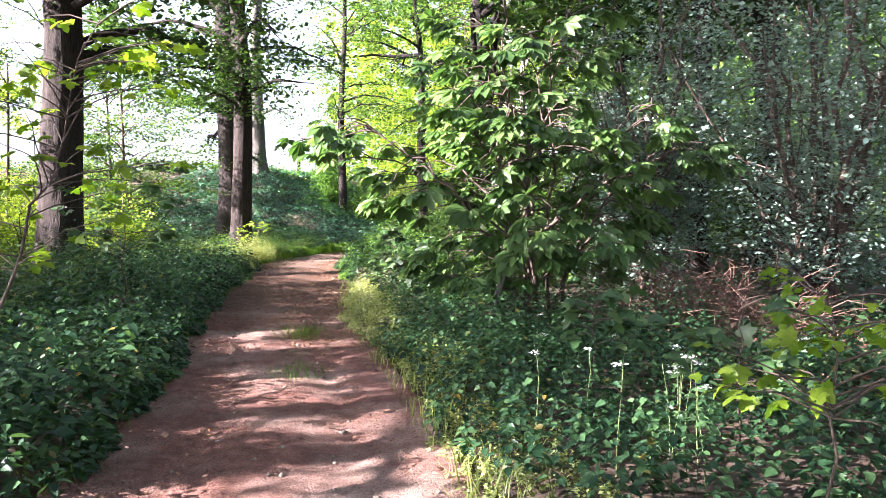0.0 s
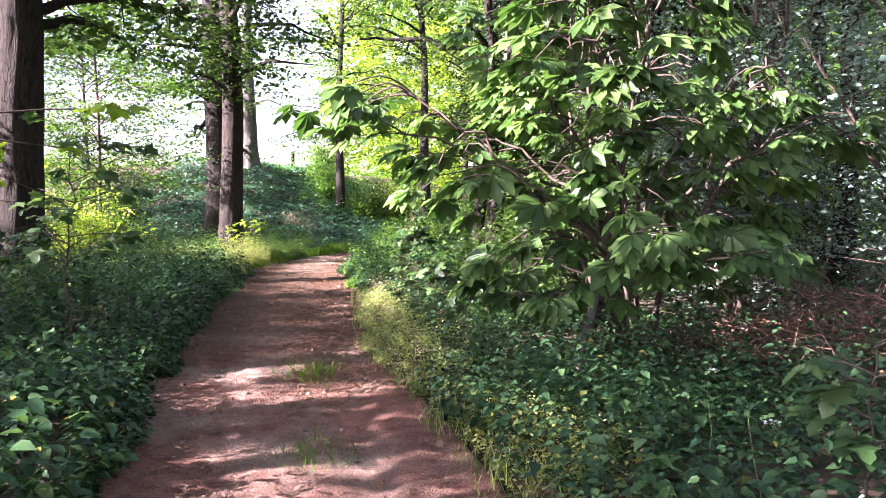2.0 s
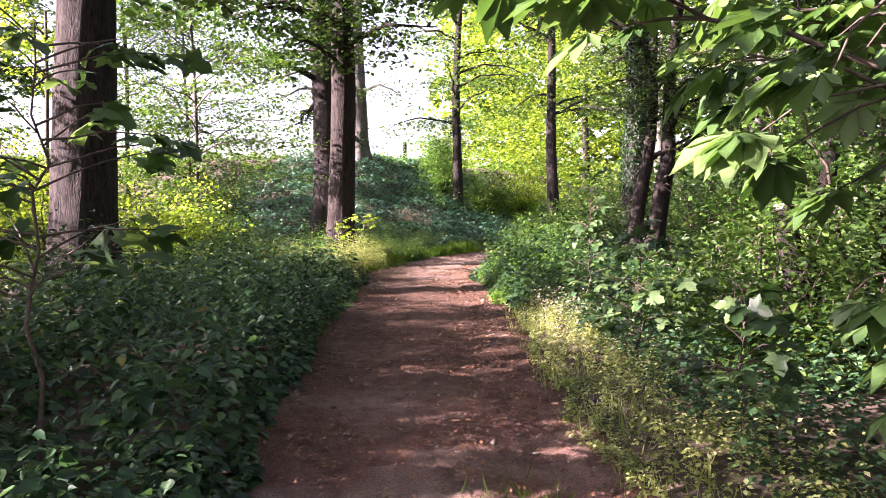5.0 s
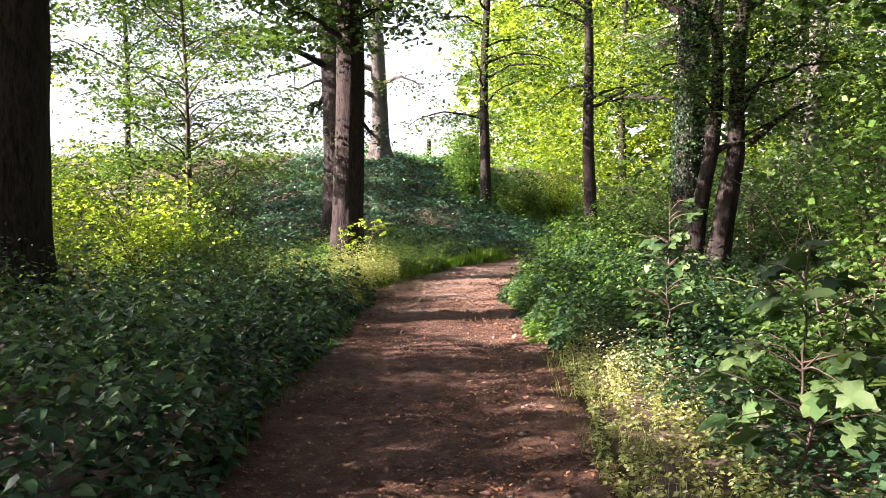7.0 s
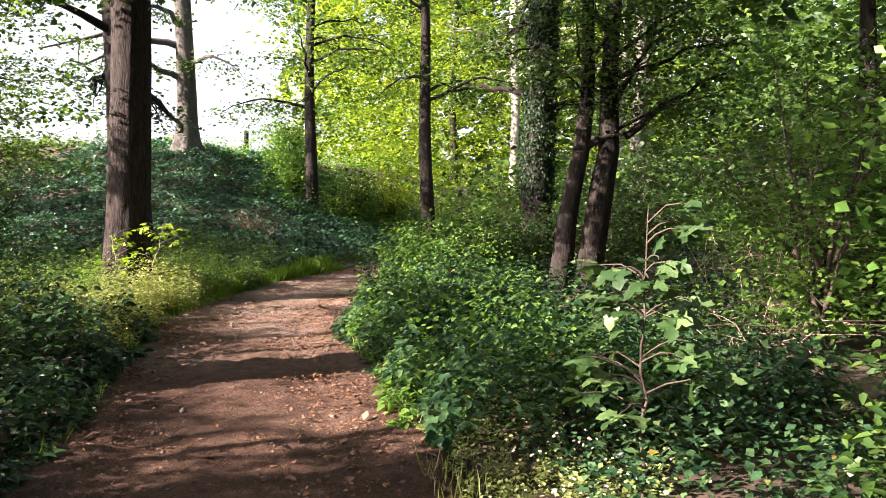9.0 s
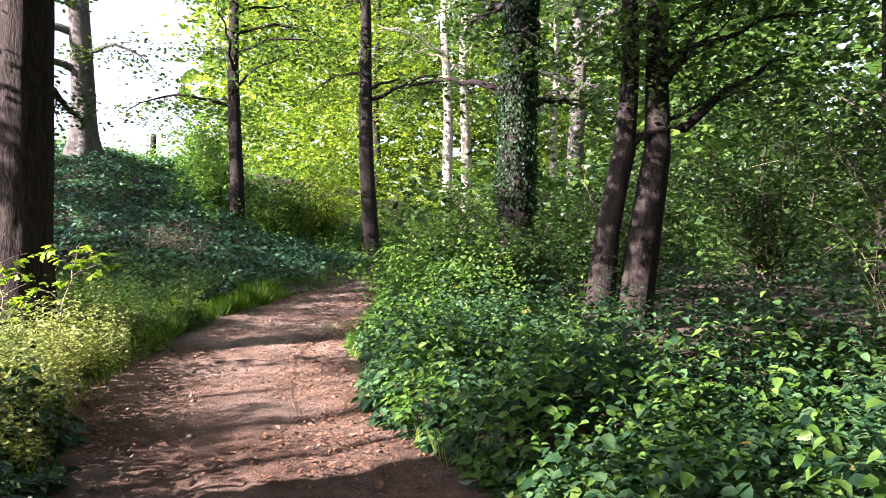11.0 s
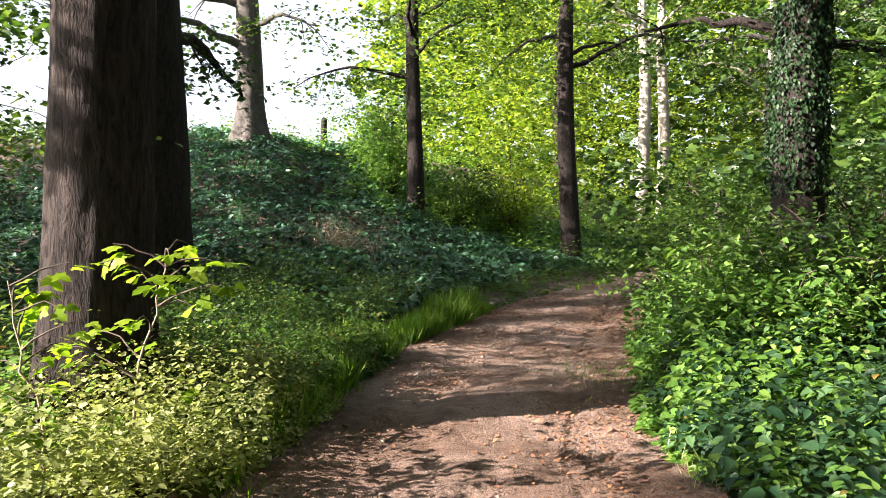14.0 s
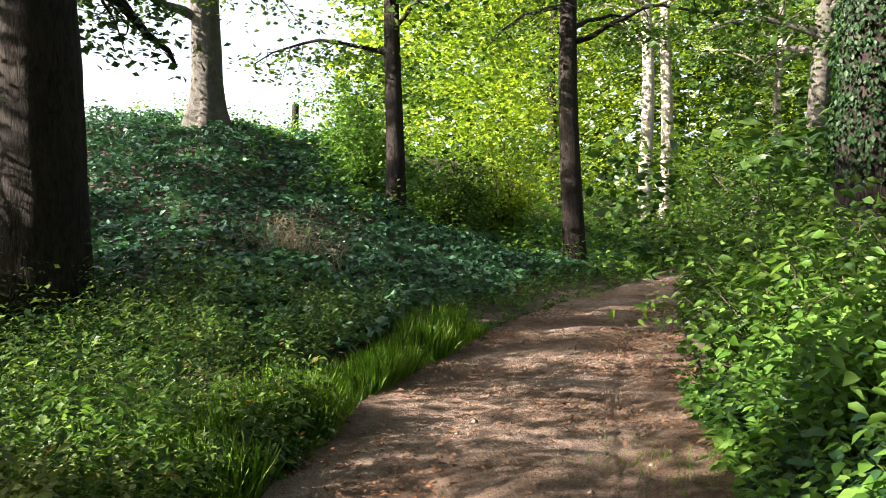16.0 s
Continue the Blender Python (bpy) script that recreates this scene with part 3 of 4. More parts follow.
def twin_tree():
    rng = np.random.default_rng(31)
    base = thing("twin_stemmed_tree", (5.0, 24.7, float(height(5.0, 24.7))), "leaning twin-stemmed tree with light bands on its bark", "tree")
    lines = (((-0.1, 0.05, -0.2), (0.06, 0.03, 1.2), (0.3, -0.05, 2.4), (0.38, -0.02, 3.4), (0.46, 0.1, 5.2), (0.4, 0.2, 8)),
             ((0.32, -0.1, -0.2), (0.6, -0.15, 1.5), (0.74, -0.15, 2.4), (0.74, -0.1, 3.4), (0.88, 0.0, 5.0), (1.2, 0.1, 8)))
    for k, line in enumerate(lines):
        p = np.array(line, float)
        s = np.linspace(0, len(p) - 1, 34)
        pts = np.stack([np.interp(s, range(len(p)), p[:, c]) for c in range(3)], -1)
        pts[:, :2] += 0.03 * np.sin(pts[:, 2:3] * 2.2 + k)
        r = (0.18, 0.23)[k]
        part("stem", trunk_mesh("stem", pts, r, r * 0.45, DARKBARK, rng, 0.35, 22, 0.05), base)
    # the first two make the bent limb that crosses from one stem past the other
    limbs = (((0.32, -0.08, 2.45), (0.95, -0.42, 2.68), 0.085, 0), ((0.93, -0.42, 2.66), (2.6, -0.6, 3.75), 0.078, 9), ((0.74, -0.1, 3.1), (1.6, -0.4, 4.5), 0.075, 8),
             ((0.34, -0.03, 2.7), (0.3, -0.3, 4.2), 0.06, 6), ((0.74, -0.1, 4.4), (-0.9, -1.0, 5.6), 0.06, 8), ((0.46, 0.1, 5.0), (-1.4, 0.8, 6.6), 0.06, 8),
             ((0.9, 0, 5.2), (2.7, 1.4, 6.4), 0.07, 9), ((0.38, 0, 3.4), (-0.3, -1.3, 4.3), 0.04, 7), ((0.74, -0.1, 3.6), (2.1, -1.7, 4.0), 0.05, 8),
             ((0.36, 0, 3.3), (-0.4, -0.9, 3.6), 0.03, 7), ((0.74, -0.1, 3.2), (1.0, -1.5, 3.9), 0.035, 9), ((0.4, 0, 4.2), (-0.2, -1.4, 5.0), 0.04, 9),
             ((0.78, -0.1, 4.0), (1.8, -1.3, 4.7), 0.04, 9), ((0.42, 0, 3.9), (0.7, -1.6, 4.6), 0.04, 9), ((0.74, -0.1, 2.7), (2.2, -0.9, 3.3), 0.035, 8))
    cs = []
    for a, b, r, count in limbs:
        a, b = np.array(a), np.array(b)
        c = a + (b - a) * rng.uniform(0.4, 1.1, (count, 1)) + rng.normal(0, 0.4, (count, 3)) * (1, 1, 0.5)
        v, f = joined(limb_pieces(a, b, r, rng, 0.1, c))
        part("limb", mesh_of("limb", v, [f], DARKBARK, True), base)
        cs.append(c)
    v, f = clumps(np.concatenate(cs), 60, rng, 0.085, flat=(0.4, 0.4, 0.18))
    part("crown", mesh_of("crown", v, [f], CANOPY), base)


twin_tree()

# unseen trees added outside the walk to shade the path and the bank
for k, (x, y, dia, r, tall, n, per) in enumerate((
        (-10, -5, 0.6, 4.5, 11, 18, 40), (-11, 0, 0.6, 4.0, 10, 17, 44), (-13, 5, 0.6, 3.6, 9, 16, 40), (-12.5, 10, 0.6, 3.8, 6.5, 18, 44), (-16, 12.5, 0.7, 3.4, 9, 14, 44),
        (-20, 1, 0.7, 5, 13, 18, 40), (-22, 8, 0.7, 4.5, 13, 16, 40), (-24, 15.5, 0.6, 3.8, 12, 14, 44), (-18, -6, 0.7, 5, 13, 18, 40), (-16.5, 29.3, 0.7, 4.8, 13, 40, 64), (-19, 35, 0.7, 4.5, 14, 26, 50))):
    tree("added_shade_tree", x, y, dia, tall, "leafy tree added out of view to shade the path", DARKBARK, CANOPY, 50 + k, crown=(1.5, tall - 0.5, r, n, 6), leaf_size=0.15,
         per=int(per * 1.5), spray=(0.3, 0.3, 0.08), segs=14, group="shading trees")
# further trees added, mostly out of view, to cut sky light and sun
for k, (x, y, r, tall, low, n, per_limb) in enumerate((
        (5.2, -1.0, 5.6, 14, 6.8, 30, 9), (11, 16.5, 6.0, 15, 6.8, 30, 9), (13, 20.5, 6.5, 14, 6.8, 30, 9), (8, -6, 5.5, 13, 6.8, 30, 9), (-1.5, -9, 5.5, 13, 6.8, 30, 9),
        (5, -13, 5, 13, 6.8, 30, 9), (8.2, 2.2, 6.0, 15, 8.0, 30, 9), (-6.4, -0.6, 2.4, 8.0, 5.4, 6, 6), (13, 27.5, 6.5, 14, 6.8, 30, 9), (-7.6, 2.6, 6.0, 15, 9.7, 24, 9),
        (-7.2, 8.2, 5.6, 14, 9.4, 18, 9), (-7.4, 5.0, 2.2, 7.4, 5.2, 4, 4), (-8.6, 13.8, 8.0, 16, 10.2, 30, 9), (9.0, 15.8, 8.0, 15, 9.2, 30, 9), (9.6, 22.6, 8.0, 15, 9.2, 30, 9))):
    tree("added_shade_tree", x, y, 0.5, tall, "tall tree added, mostly out of view, to block sky and sun", DARKBARK, CANOPY, 150 + k, crown=(low, tall - 0.5, r, n, per_limb), leaf_size=0.35,
         per=31, spray=(0.55, 0.55, 0.17), segs=16, group="canopy trees")

# ---- shrubs and saplings ----


def shrub(name, x, y, reach, tall, label, leaf, seed, stems=7, per_stem=7, per=28, leaf_size=0.08, low=0.15, shape=LEAF2, flat=(0.2, 0.2, 0.09), category="shrub", wood=None,
          group="", tilt=0.6, droop=0.2, squash=1.0):
    rng = np.random.default_rng(seed)
    base = thing(name, (x, y, float(height(x, y)) - 0.02), label, category, group)
    cs = []
    for k in range(stems):
        h = 2 * np.pi * (k + rng.uniform(0, 0.8)) / stems
        out = reach * rng.uniform(0.35, 1.0)
        z = tall * rng.uniform(0.6, 1.0) * (1 - 0.25 * (out / reach) ** 2)
        a = np.array([rng.normal(0, 0.06 * reach), rng.normal(0, 0.06 * reach), 0.0])
        b = np.array([math.sin(h) * out, math.cos(h) * out * squash, z])
        s = rng.uniform(low, 1.0, (per_stem, 1))
        c = a + (b - a) * s + rng.normal(0, 0.24, (per_stem, 3)) * reach * (1, squash, 0.6)
        c[:, 2] = np.maximum(c[:, 2], 0.1)
        pieces = limb_pieces(a, b, 0.008 + 0.007 * tall, rng, 0.15 * tall * rng.uniform(0, 1), c[::4], 5)
        stem = part("stem", mesh_of("stem", pieces[0][0], [pieces[0][1]], wood or TWIG, True), base)
        v, f = joined(pieces[1:])
        tagged(part("twigwork", mesh_of("twigwork", v, [f], wood or TWIG, True), stem), kind="stuff")
        cs.append(c)
    v, f = clumps(np.concatenate(cs), per, rng, leaf_size, flat=flat, shape=shape, tilt=tilt, droop=droop)
    part("foliage", mesh_of("foliage", v, [f], leaf), base)
    return base


def leaf_objects(parent, pos, dirs, nor, size, shape, material, seed):
    """Each leaf an object of its own on one of three shared meshes."""
    rng = np.random.default_rng(seed)
    kinds = []
    for k in range(3):
        tv = shape[0].copy()
        tv[:, 2] += rng.normal(0, 0.025, len(tv)) - 0.08 * k * tv[:, 0] ** 2
        tv[:, 1] *= 1 + 0.08 * (k - 1)
        kinds.append(mesh_of("leaf", tv, [shape[1]], material))
    for k in range(len(pos)):
        d = Vector(dirs[k]).normalized()
        s = Vector(nor[k]).cross(d).normalized()
        ob = part("leaf", kinds[k % 3], parent)
        ob.matrix_local = Matrix.Translation(Vector(pos[k])) @ Matrix((d, s, d.cross(s))).transposed().to_4x4() @ Matrix.Scale(float(size[k]), 4)


def chestnut(x, y, reach, tall, seed):
    """A young horse chestnut, many thin stems and large hand-shaped leaves."""
    rng = np.random.default_rng(seed)
    base = thing("young_chestnut_tree", (x, y, float(height(x, y))), "young horse chestnut with large hand-shaped leaves", "tree")
    tips, outs = [], []
    for k in range(13):
        h = 2 * np.pi * (k + rng.uniform(0, 0.7)) / 13
        out = reach * rng.uniform(0.15, 0.95)
        z = tall * (1.0 - 0.55 * (out / reach) ** 1.5) * rng.uniform(0.75, 1.0)
        a = np.array([rng.normal(0, 0.18), rng.normal(0, 0.18), -0.05])
        b = np.array([math.sin(h) * out, math.cos(h) * out, z])
        spine = curve_pts(a, b, 0.1 * tall, 14, rng, 0.04)
        pieces = [tube(spine, np.linspace(0.028, 0.006, 14), 6)]
        for j in range(20):
            s = rng.integers(3, 14)
            hh = h + rng.normal(0, 0.9)
            reach2 = rng.uniform(0.35, 1.0) * (1.15 - 0.5 * s / 14)
            end = spine[s] + np.array([math.sin(hh) * reach2, math.cos(hh) * reach2, rng.uniform(-0.35, 0.2)])
            pieces.append(tube(curve_pts(spine[s], end, 0.12, 6, rng, 0.015), np.linspace(0.012, 0.004, 6), 4))
            n = rng.integers(3, 5)
            for _ in range(n):
                away = np.array([math.sin(hh), math.cos(hh), 0]) + rng.normal(0, 0.55, 3) * (1, 1, 0.3)
                tips.append(end + away * rng.uniform(0.03, 0.14))
                outs.append(away)
        v, f = joined(pieces)
        part("stem", mesh_of("stem", v, [f], TWIG, True), base)
    # long low boughs reaching out over the verge
    for z, hx, hy, dz in ((1.75, -1.9, 0.2, 0.35), (1.5, -1.5, -1.0, 0.3), (0.75, -0.95, -1.2, 0.1), (1.2, -0.3, -1.9, 0.2), (0.6, -1.3, -0.6, 0.15), (2.0, -1.5, 0.9, 0.5), (2.4, -1.2, -0.6, 0.4), (1.0, 0.5, -2.0, 0.2), (2.2, -2.95, 0.35, 0.3), (1.9, 1.3, -1.2, 0.3)):
        spine = curve_pts((0.1 * hx, 0.1 * hy, z * 0.7), (hx, hy, z + dz), 0.12, 10, rng, 0.025)
        pieces = [tube(spine, np.linspace(0.022, 0.005, 10), 6)]
        for j in range(10):
            s = rng.integers(4, 10)
            away = np.array([hx, hy, 0]) / math.hypot(hx, hy) + rng.normal(0, 0.7, 3) * (1, 1, 0.25)
            end = spine[s] + away * rng.uniform(0.1, 0.3)
            pieces.append(tube(curve_pts(spine[s], end, 0.03, 4, rng), np.linspace(0.006, 0.003, 4), 4))
            tips.append(end)
            outs.append(away)
        v, f = joined(pieces)
        part("bough", mesh_of("bough", v, [f], TWIG, True), base)
    tips, outs = np.array(tips), np.array(outs)
    outs[:, 2] -= 0.15
    nor = rng.normal(0, 0.3, tips.shape) + np.array([-0.25, -0.1, 1.0])
    size = rng.uniform(0.16, 0.27, len(tips))
    near = np.argsort(tips[:, 0] * 0.8 + tips[:, 1] + 0.4 * tips[:, 2])     # the side towards the path
    leaf_objects(base, tips[near[:300]], outs[near[:300]], nor[near[:300]], size[near[:300]], PALMATE, CHESTNUT_ONE, seed)
    rest = near[300:]
    v, f = leaves(tips[rest], outs[rest], nor[rest], size[rest], PALMATE)
    tagged(part("foliage", mesh_of("foliage", v, [f], CHESTNUT), base, "large drooping seven-fingered leaves"), kind="stuff")


chestnut(3.95, 9.6, 2.3, 5.2, 71)


def sapling(x, y, tall, reach, label, leaf, seed, count=46, size=0.12, shape=MAPLE_LEAF, low=0.3, lean=(0, 0), category="sapling", name="maple_sapling", wood=TWIG):
    """A thin upright stem with side twigs and broad lobed leaves."""
    rng = np.random.default_rng(seed)
    base = thing(name, (x, y, float(height(x, y)) - 0.02), label, category)
    spine = curve_pts((0, 0, 0), (lean[0], lean[1], tall), 0, 12, rng, 0.012 * tall)
    part("stem", mesh_of("stem", *(lambda vf: (vf[0], [vf[1]]))(tube(spine, np.linspace(0.005 + 0.004 * tall, 0.003, 12), 6)), wood, True), base)
    ends, away = [], []
    for k in range(max(4, count // 5)):
        s = low + (1 - low) * rng.uniform(0, 1)
        p = np.array([np.interp(s * 11, range(12), spine[:, c]) for c in range(3)])
        h = rng.uniform(0, 2 * np.pi)
        b = p + np.array([math.sin(h), math.cos(h), rng.uniform(0, 0.5)]) * reach * rng.uniform(0.5, 1.0) * (1.15 - 0.6 * s)
        v, f = tube(curve_pts(p, b, 0.03, 5, rng, 0.006), np.linspace(0.006, 0.002, 5), 4)
        part("twig", mesh_of("twig", v, [f], TWIG, True), base)
        for _ in range(5):
            d = np.array([math.sin(h), math.cos(h), -0.25]) + rng.normal(0, 0.6, 3) * (1, 1, 0.4)
            ends.append(p + (b - p) * rng.uniform(0.45, 1.05) + d * 0.03)
            away.append(d)
    nor = rng.normal(0, 0.35, (len(ends), 3)) + np.array([-0.35, -0.15, 1.0])
    leaf_objects(base, np.array(ends), np.array(away), nor, rng.uniform(0.65, 1.15, len(ends)) * size, shape, leaf, seed)


sapling(2.2, 10.25, 1.0, 0.4, "maple sapling with pale lobed leaves on the verge", MAPLE, 81, 90, 0.12)
sapling(2.2, 12.5, 1.25, 0.45, "maple sapling with broad lobed leaves", MAPLE, 82, 100, 0.14)
sapling(2.35, 15.7, 1.55, 0.42, "maple sapling with sunlit lobed leaves", MAPLE, 83, 125, 0.115)
sapling(-1.25, 9.7, 2.2, 0.95, "slim maple sapling leaning over the nettles", MAPLE, 84, 150, 0.14, lean=(0.1, -0.1), low=0.4)
sapling(-1.55, 23.4, 1.25, 0.55, "slim sapling with yellow-green leaves by the oak", SUNNY_ONE, 85, 80, 0.085, lean=(0.25, 0), low=0.35, name="young_sapling", wood=PALETWIG)
sapling(-1.75, 23.2, 1.1, 0.5, "slim sapling with yellow-green leaves by the oak", SUNNY_ONE, 86, 60, 0.085, lean=(-0.2, 0), low=0.35, name="young_sapling", wood=PALETWIG)
sapling(3.65, 2.75, 1.15, 0.75, "young maple with yellow-green leaves over the nettles", SUNNY_ONE, 89, 150, 0.075, low=0.55)
sapling(-0.95, 5.1, 2.75, 1.25, "slim maple sapling with yellow-green sprays over the path edge", SUNNY_ONE, 90, 230, 0.095, lean=(1.0, -0.1), low=0.4)
sapling(3.4, 5.2, 1.0, 0.5, "maple sapling among the nettles", MAPLE, 87, 60, 0.13)
sapling(4.1, 4.4, 1.0, 0.6, "maple sapling among the nettles", MAPLE, 88, 60, 0.13)

SHRUBS = (
    # x, y, reach, tall, leaf, leaf size, stems, clumps, per, label
    (3.0, 25.9, 0.85, 1.4, SUNLIT_GREEN, 0.078, 11, 9, 34, "bushy elder with green leaves at the path edge"),
    (3.45, 27.7, 0.9, 1.5, BEECH, 0.085, 10, 8, 28, "bushy elder with green leaves at the path edge"),
    (4.6, 29.8, 1.0, 1.6, SUNLIT_GREEN, 0.078, 9, 8, 26, "bushy elder with green leaves at the path edge"),
    (4.0, 26.6, 1.1, 1.8, CANOPY, 0.085, 9, 8, 28, "leafy shrub in the shade of the wood"),
    (5.4, 28.2, 1.2, 2.0, CANOPY, 0.09, 9, 8, 28, "leafy shrub in the shade of the wood"),
    (6.4, 33.6, 1.4, 2.4, BEECH, 0.1, 9, 9, 26, "leafy shrub beside the bend"),
    (8.0, 29.5, 1.5, 3.0, CANOPY, 0.1, 9, 9, 26, "leafy shrub in the shade of the wood"),
    (7.5, 36.0, 1.7, 3.2, BEECH, 0.1, 10, 9, 26, "leafy shrub beside the bend"),
    (10.3, 41.5, 1.4, 1.8, BEECH, 0.1, 9, 8, 26, "leafy shrub beside the bend"),
    (10.0, 34.0, 2.0, 4.0, CANOPY, 0.11, 10, 9, 26, "leafy shrub in the shade of the wood"),
    (4.6, 20.2, 1.1, 0.85, CANOPY, 0.08, 9, 8, 26, "leafy shrub in the shade of the wood"),
    (6.0, 19.2, 1.5, 3.1, SUNLIT_GREEN, 0.08, 9, 9, 26, "tangled hawthorn shrub with small leaves"),
    (8.2, 22.0, 1.8, 4.0, CANOPY, 0.085, 10, 9, 28, "tangled hawthorn shrub with small leaves"),
    (5.2, 15.8, 1.4, 3.2, SUNLIT_GREEN, 0.075, 10, 9, 28, "tangled hawthorn shrub with small leaves"),
    (7.6, 17.0, 1.9, 4.6, CANOPY, 0.085, 11, 10, 28, "tangled hawthorn shrub with small leaves"),
    (4.6, 13.2, 1.2, 3.4, CANOPY, 0.075, 10, 9, 28, "tangled hawthorn shrub with small leaves"),
    (3.3, 12.4, 0.8, 1.5, BEECH, 0.07, 9, 8, 28, "low hawthorn shrub by the verge"),
    (3.1, 14.3, 0.7, 1.2, CANOPY, 0.07, 9, 8, 28, "low hawthorn shrub by the verge"),
    (7.4, 14.6, 2.0, 7.5, SKYSHEEN_LEAF, 0.072, 12, 11, 36, "dense thicket of small green leaves, greyed in colour for sky sheen"),
    (6.6, 12.5, 1.8, 6.8, SKYSHEEN_LEAF, 0.072, 12, 11, 36, "dense thicket of small green leaves, greyed in colour for sky sheen"),
    (8.4, 10.2, 2.1, 7.5, SKYSHEEN_LEAF, 0.072, 13, 12, 36, "dense thicket of small green leaves, greyed in colour for sky sheen"),
    (9.8, 7.0, 2.0, 5.6, SKYSHEEN_LEAF, 0.072, 13, 12, 36, "dense thicket of small green leaves, greyed in colour for sky sheen"),
    (10.5, 13.5, 2.4, 8.0, SKYSHEEN_LEAF, 0.072, 12, 11, 36, "dense thicket of small green leaves, greyed in colour for sky sheen"),
    (11.5, 18.5, 2.4, 5.5, CANOPY, 0.11, 11, 10, 26, "tall leafy thicket in the wood"),
    (12.0, 25.0, 2.6, 5.5, CANOPY, 0.12, 11, 10, 26, "tall leafy thicket in the wood"),
    (13.0, 31.0, 2.6, 5.5, CANOPY, 0.13, 11, 10, 26, "tall leafy thicket in the wood"),
    (-6.8, 25.6, 1.6, 2.9, BEECH, 0.08, 10, 9, 26, "hazel bush with bright leaves behind the oaks"),
    (-5.2, 23.6, 1.1, 1.7, BEECH, 0.08, 9, 8, 26, "hazel bush with bright leaves behind the oaks"),
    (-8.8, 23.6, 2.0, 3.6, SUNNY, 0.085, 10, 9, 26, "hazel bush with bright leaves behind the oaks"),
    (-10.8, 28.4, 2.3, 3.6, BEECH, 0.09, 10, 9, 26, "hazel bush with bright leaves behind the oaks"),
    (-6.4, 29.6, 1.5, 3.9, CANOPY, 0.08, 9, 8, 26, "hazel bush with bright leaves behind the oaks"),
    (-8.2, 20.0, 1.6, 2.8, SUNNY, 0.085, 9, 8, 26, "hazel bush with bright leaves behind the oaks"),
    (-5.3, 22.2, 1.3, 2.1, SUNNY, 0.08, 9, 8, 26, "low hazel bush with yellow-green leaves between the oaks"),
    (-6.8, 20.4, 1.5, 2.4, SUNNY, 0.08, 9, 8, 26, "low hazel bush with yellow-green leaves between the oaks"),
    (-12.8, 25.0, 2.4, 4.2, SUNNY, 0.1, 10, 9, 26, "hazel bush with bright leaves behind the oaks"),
    (-14.5, 31.5, 2.6, 3.2, BEECH, 0.12, 10, 9, 26, "broad bush on the bank"),
    (-18.0, 36.0, 3.0, 3.0, BEECH, 0.15, 10, 9, 26, "broad bush on the bank"),
    (0.2, 41.0, 1.1, 2.2, SUNLIT_GREEN, 0.1, 9, 9, 26, "sunlit bush on the end of the bank"),
    (2.2, 40.5, 1.3, 2.0, BEECH, 0.1, 9, 9, 26, "sunlit bush on the end of the bank"),
    (3.8, 42.5, 1.6, 2.6, SUNNY, 0.1, 9, 9, 26, "sunlit bush on the end of the bank"),
    (-0.1, 43.8, 1.3, 3.0, SUNLIT_GREEN, 0.11, 9, 9, 26, "sunlit bush on the end of the bank"),
)
for k, (x, y, reach, tall, leaf, size, stems, n, per, label) in enumerate(SHRUBS):
    shrub("shrub", x, y, reach, tall, label, leaf, 100 + k, stems, int(n * (1.35 + 0.4 * min(tall, 4.0))), per if k < 4 else int(per * 0.9), size, shape=LEAF4 if k in (0, 1, 2, 3, 10, 16, 17) else LEAF2, flat=(0.14 + 0.05 * reach, 0.14 + 0.05 * reach, 0.06 + 0.02 * reach))

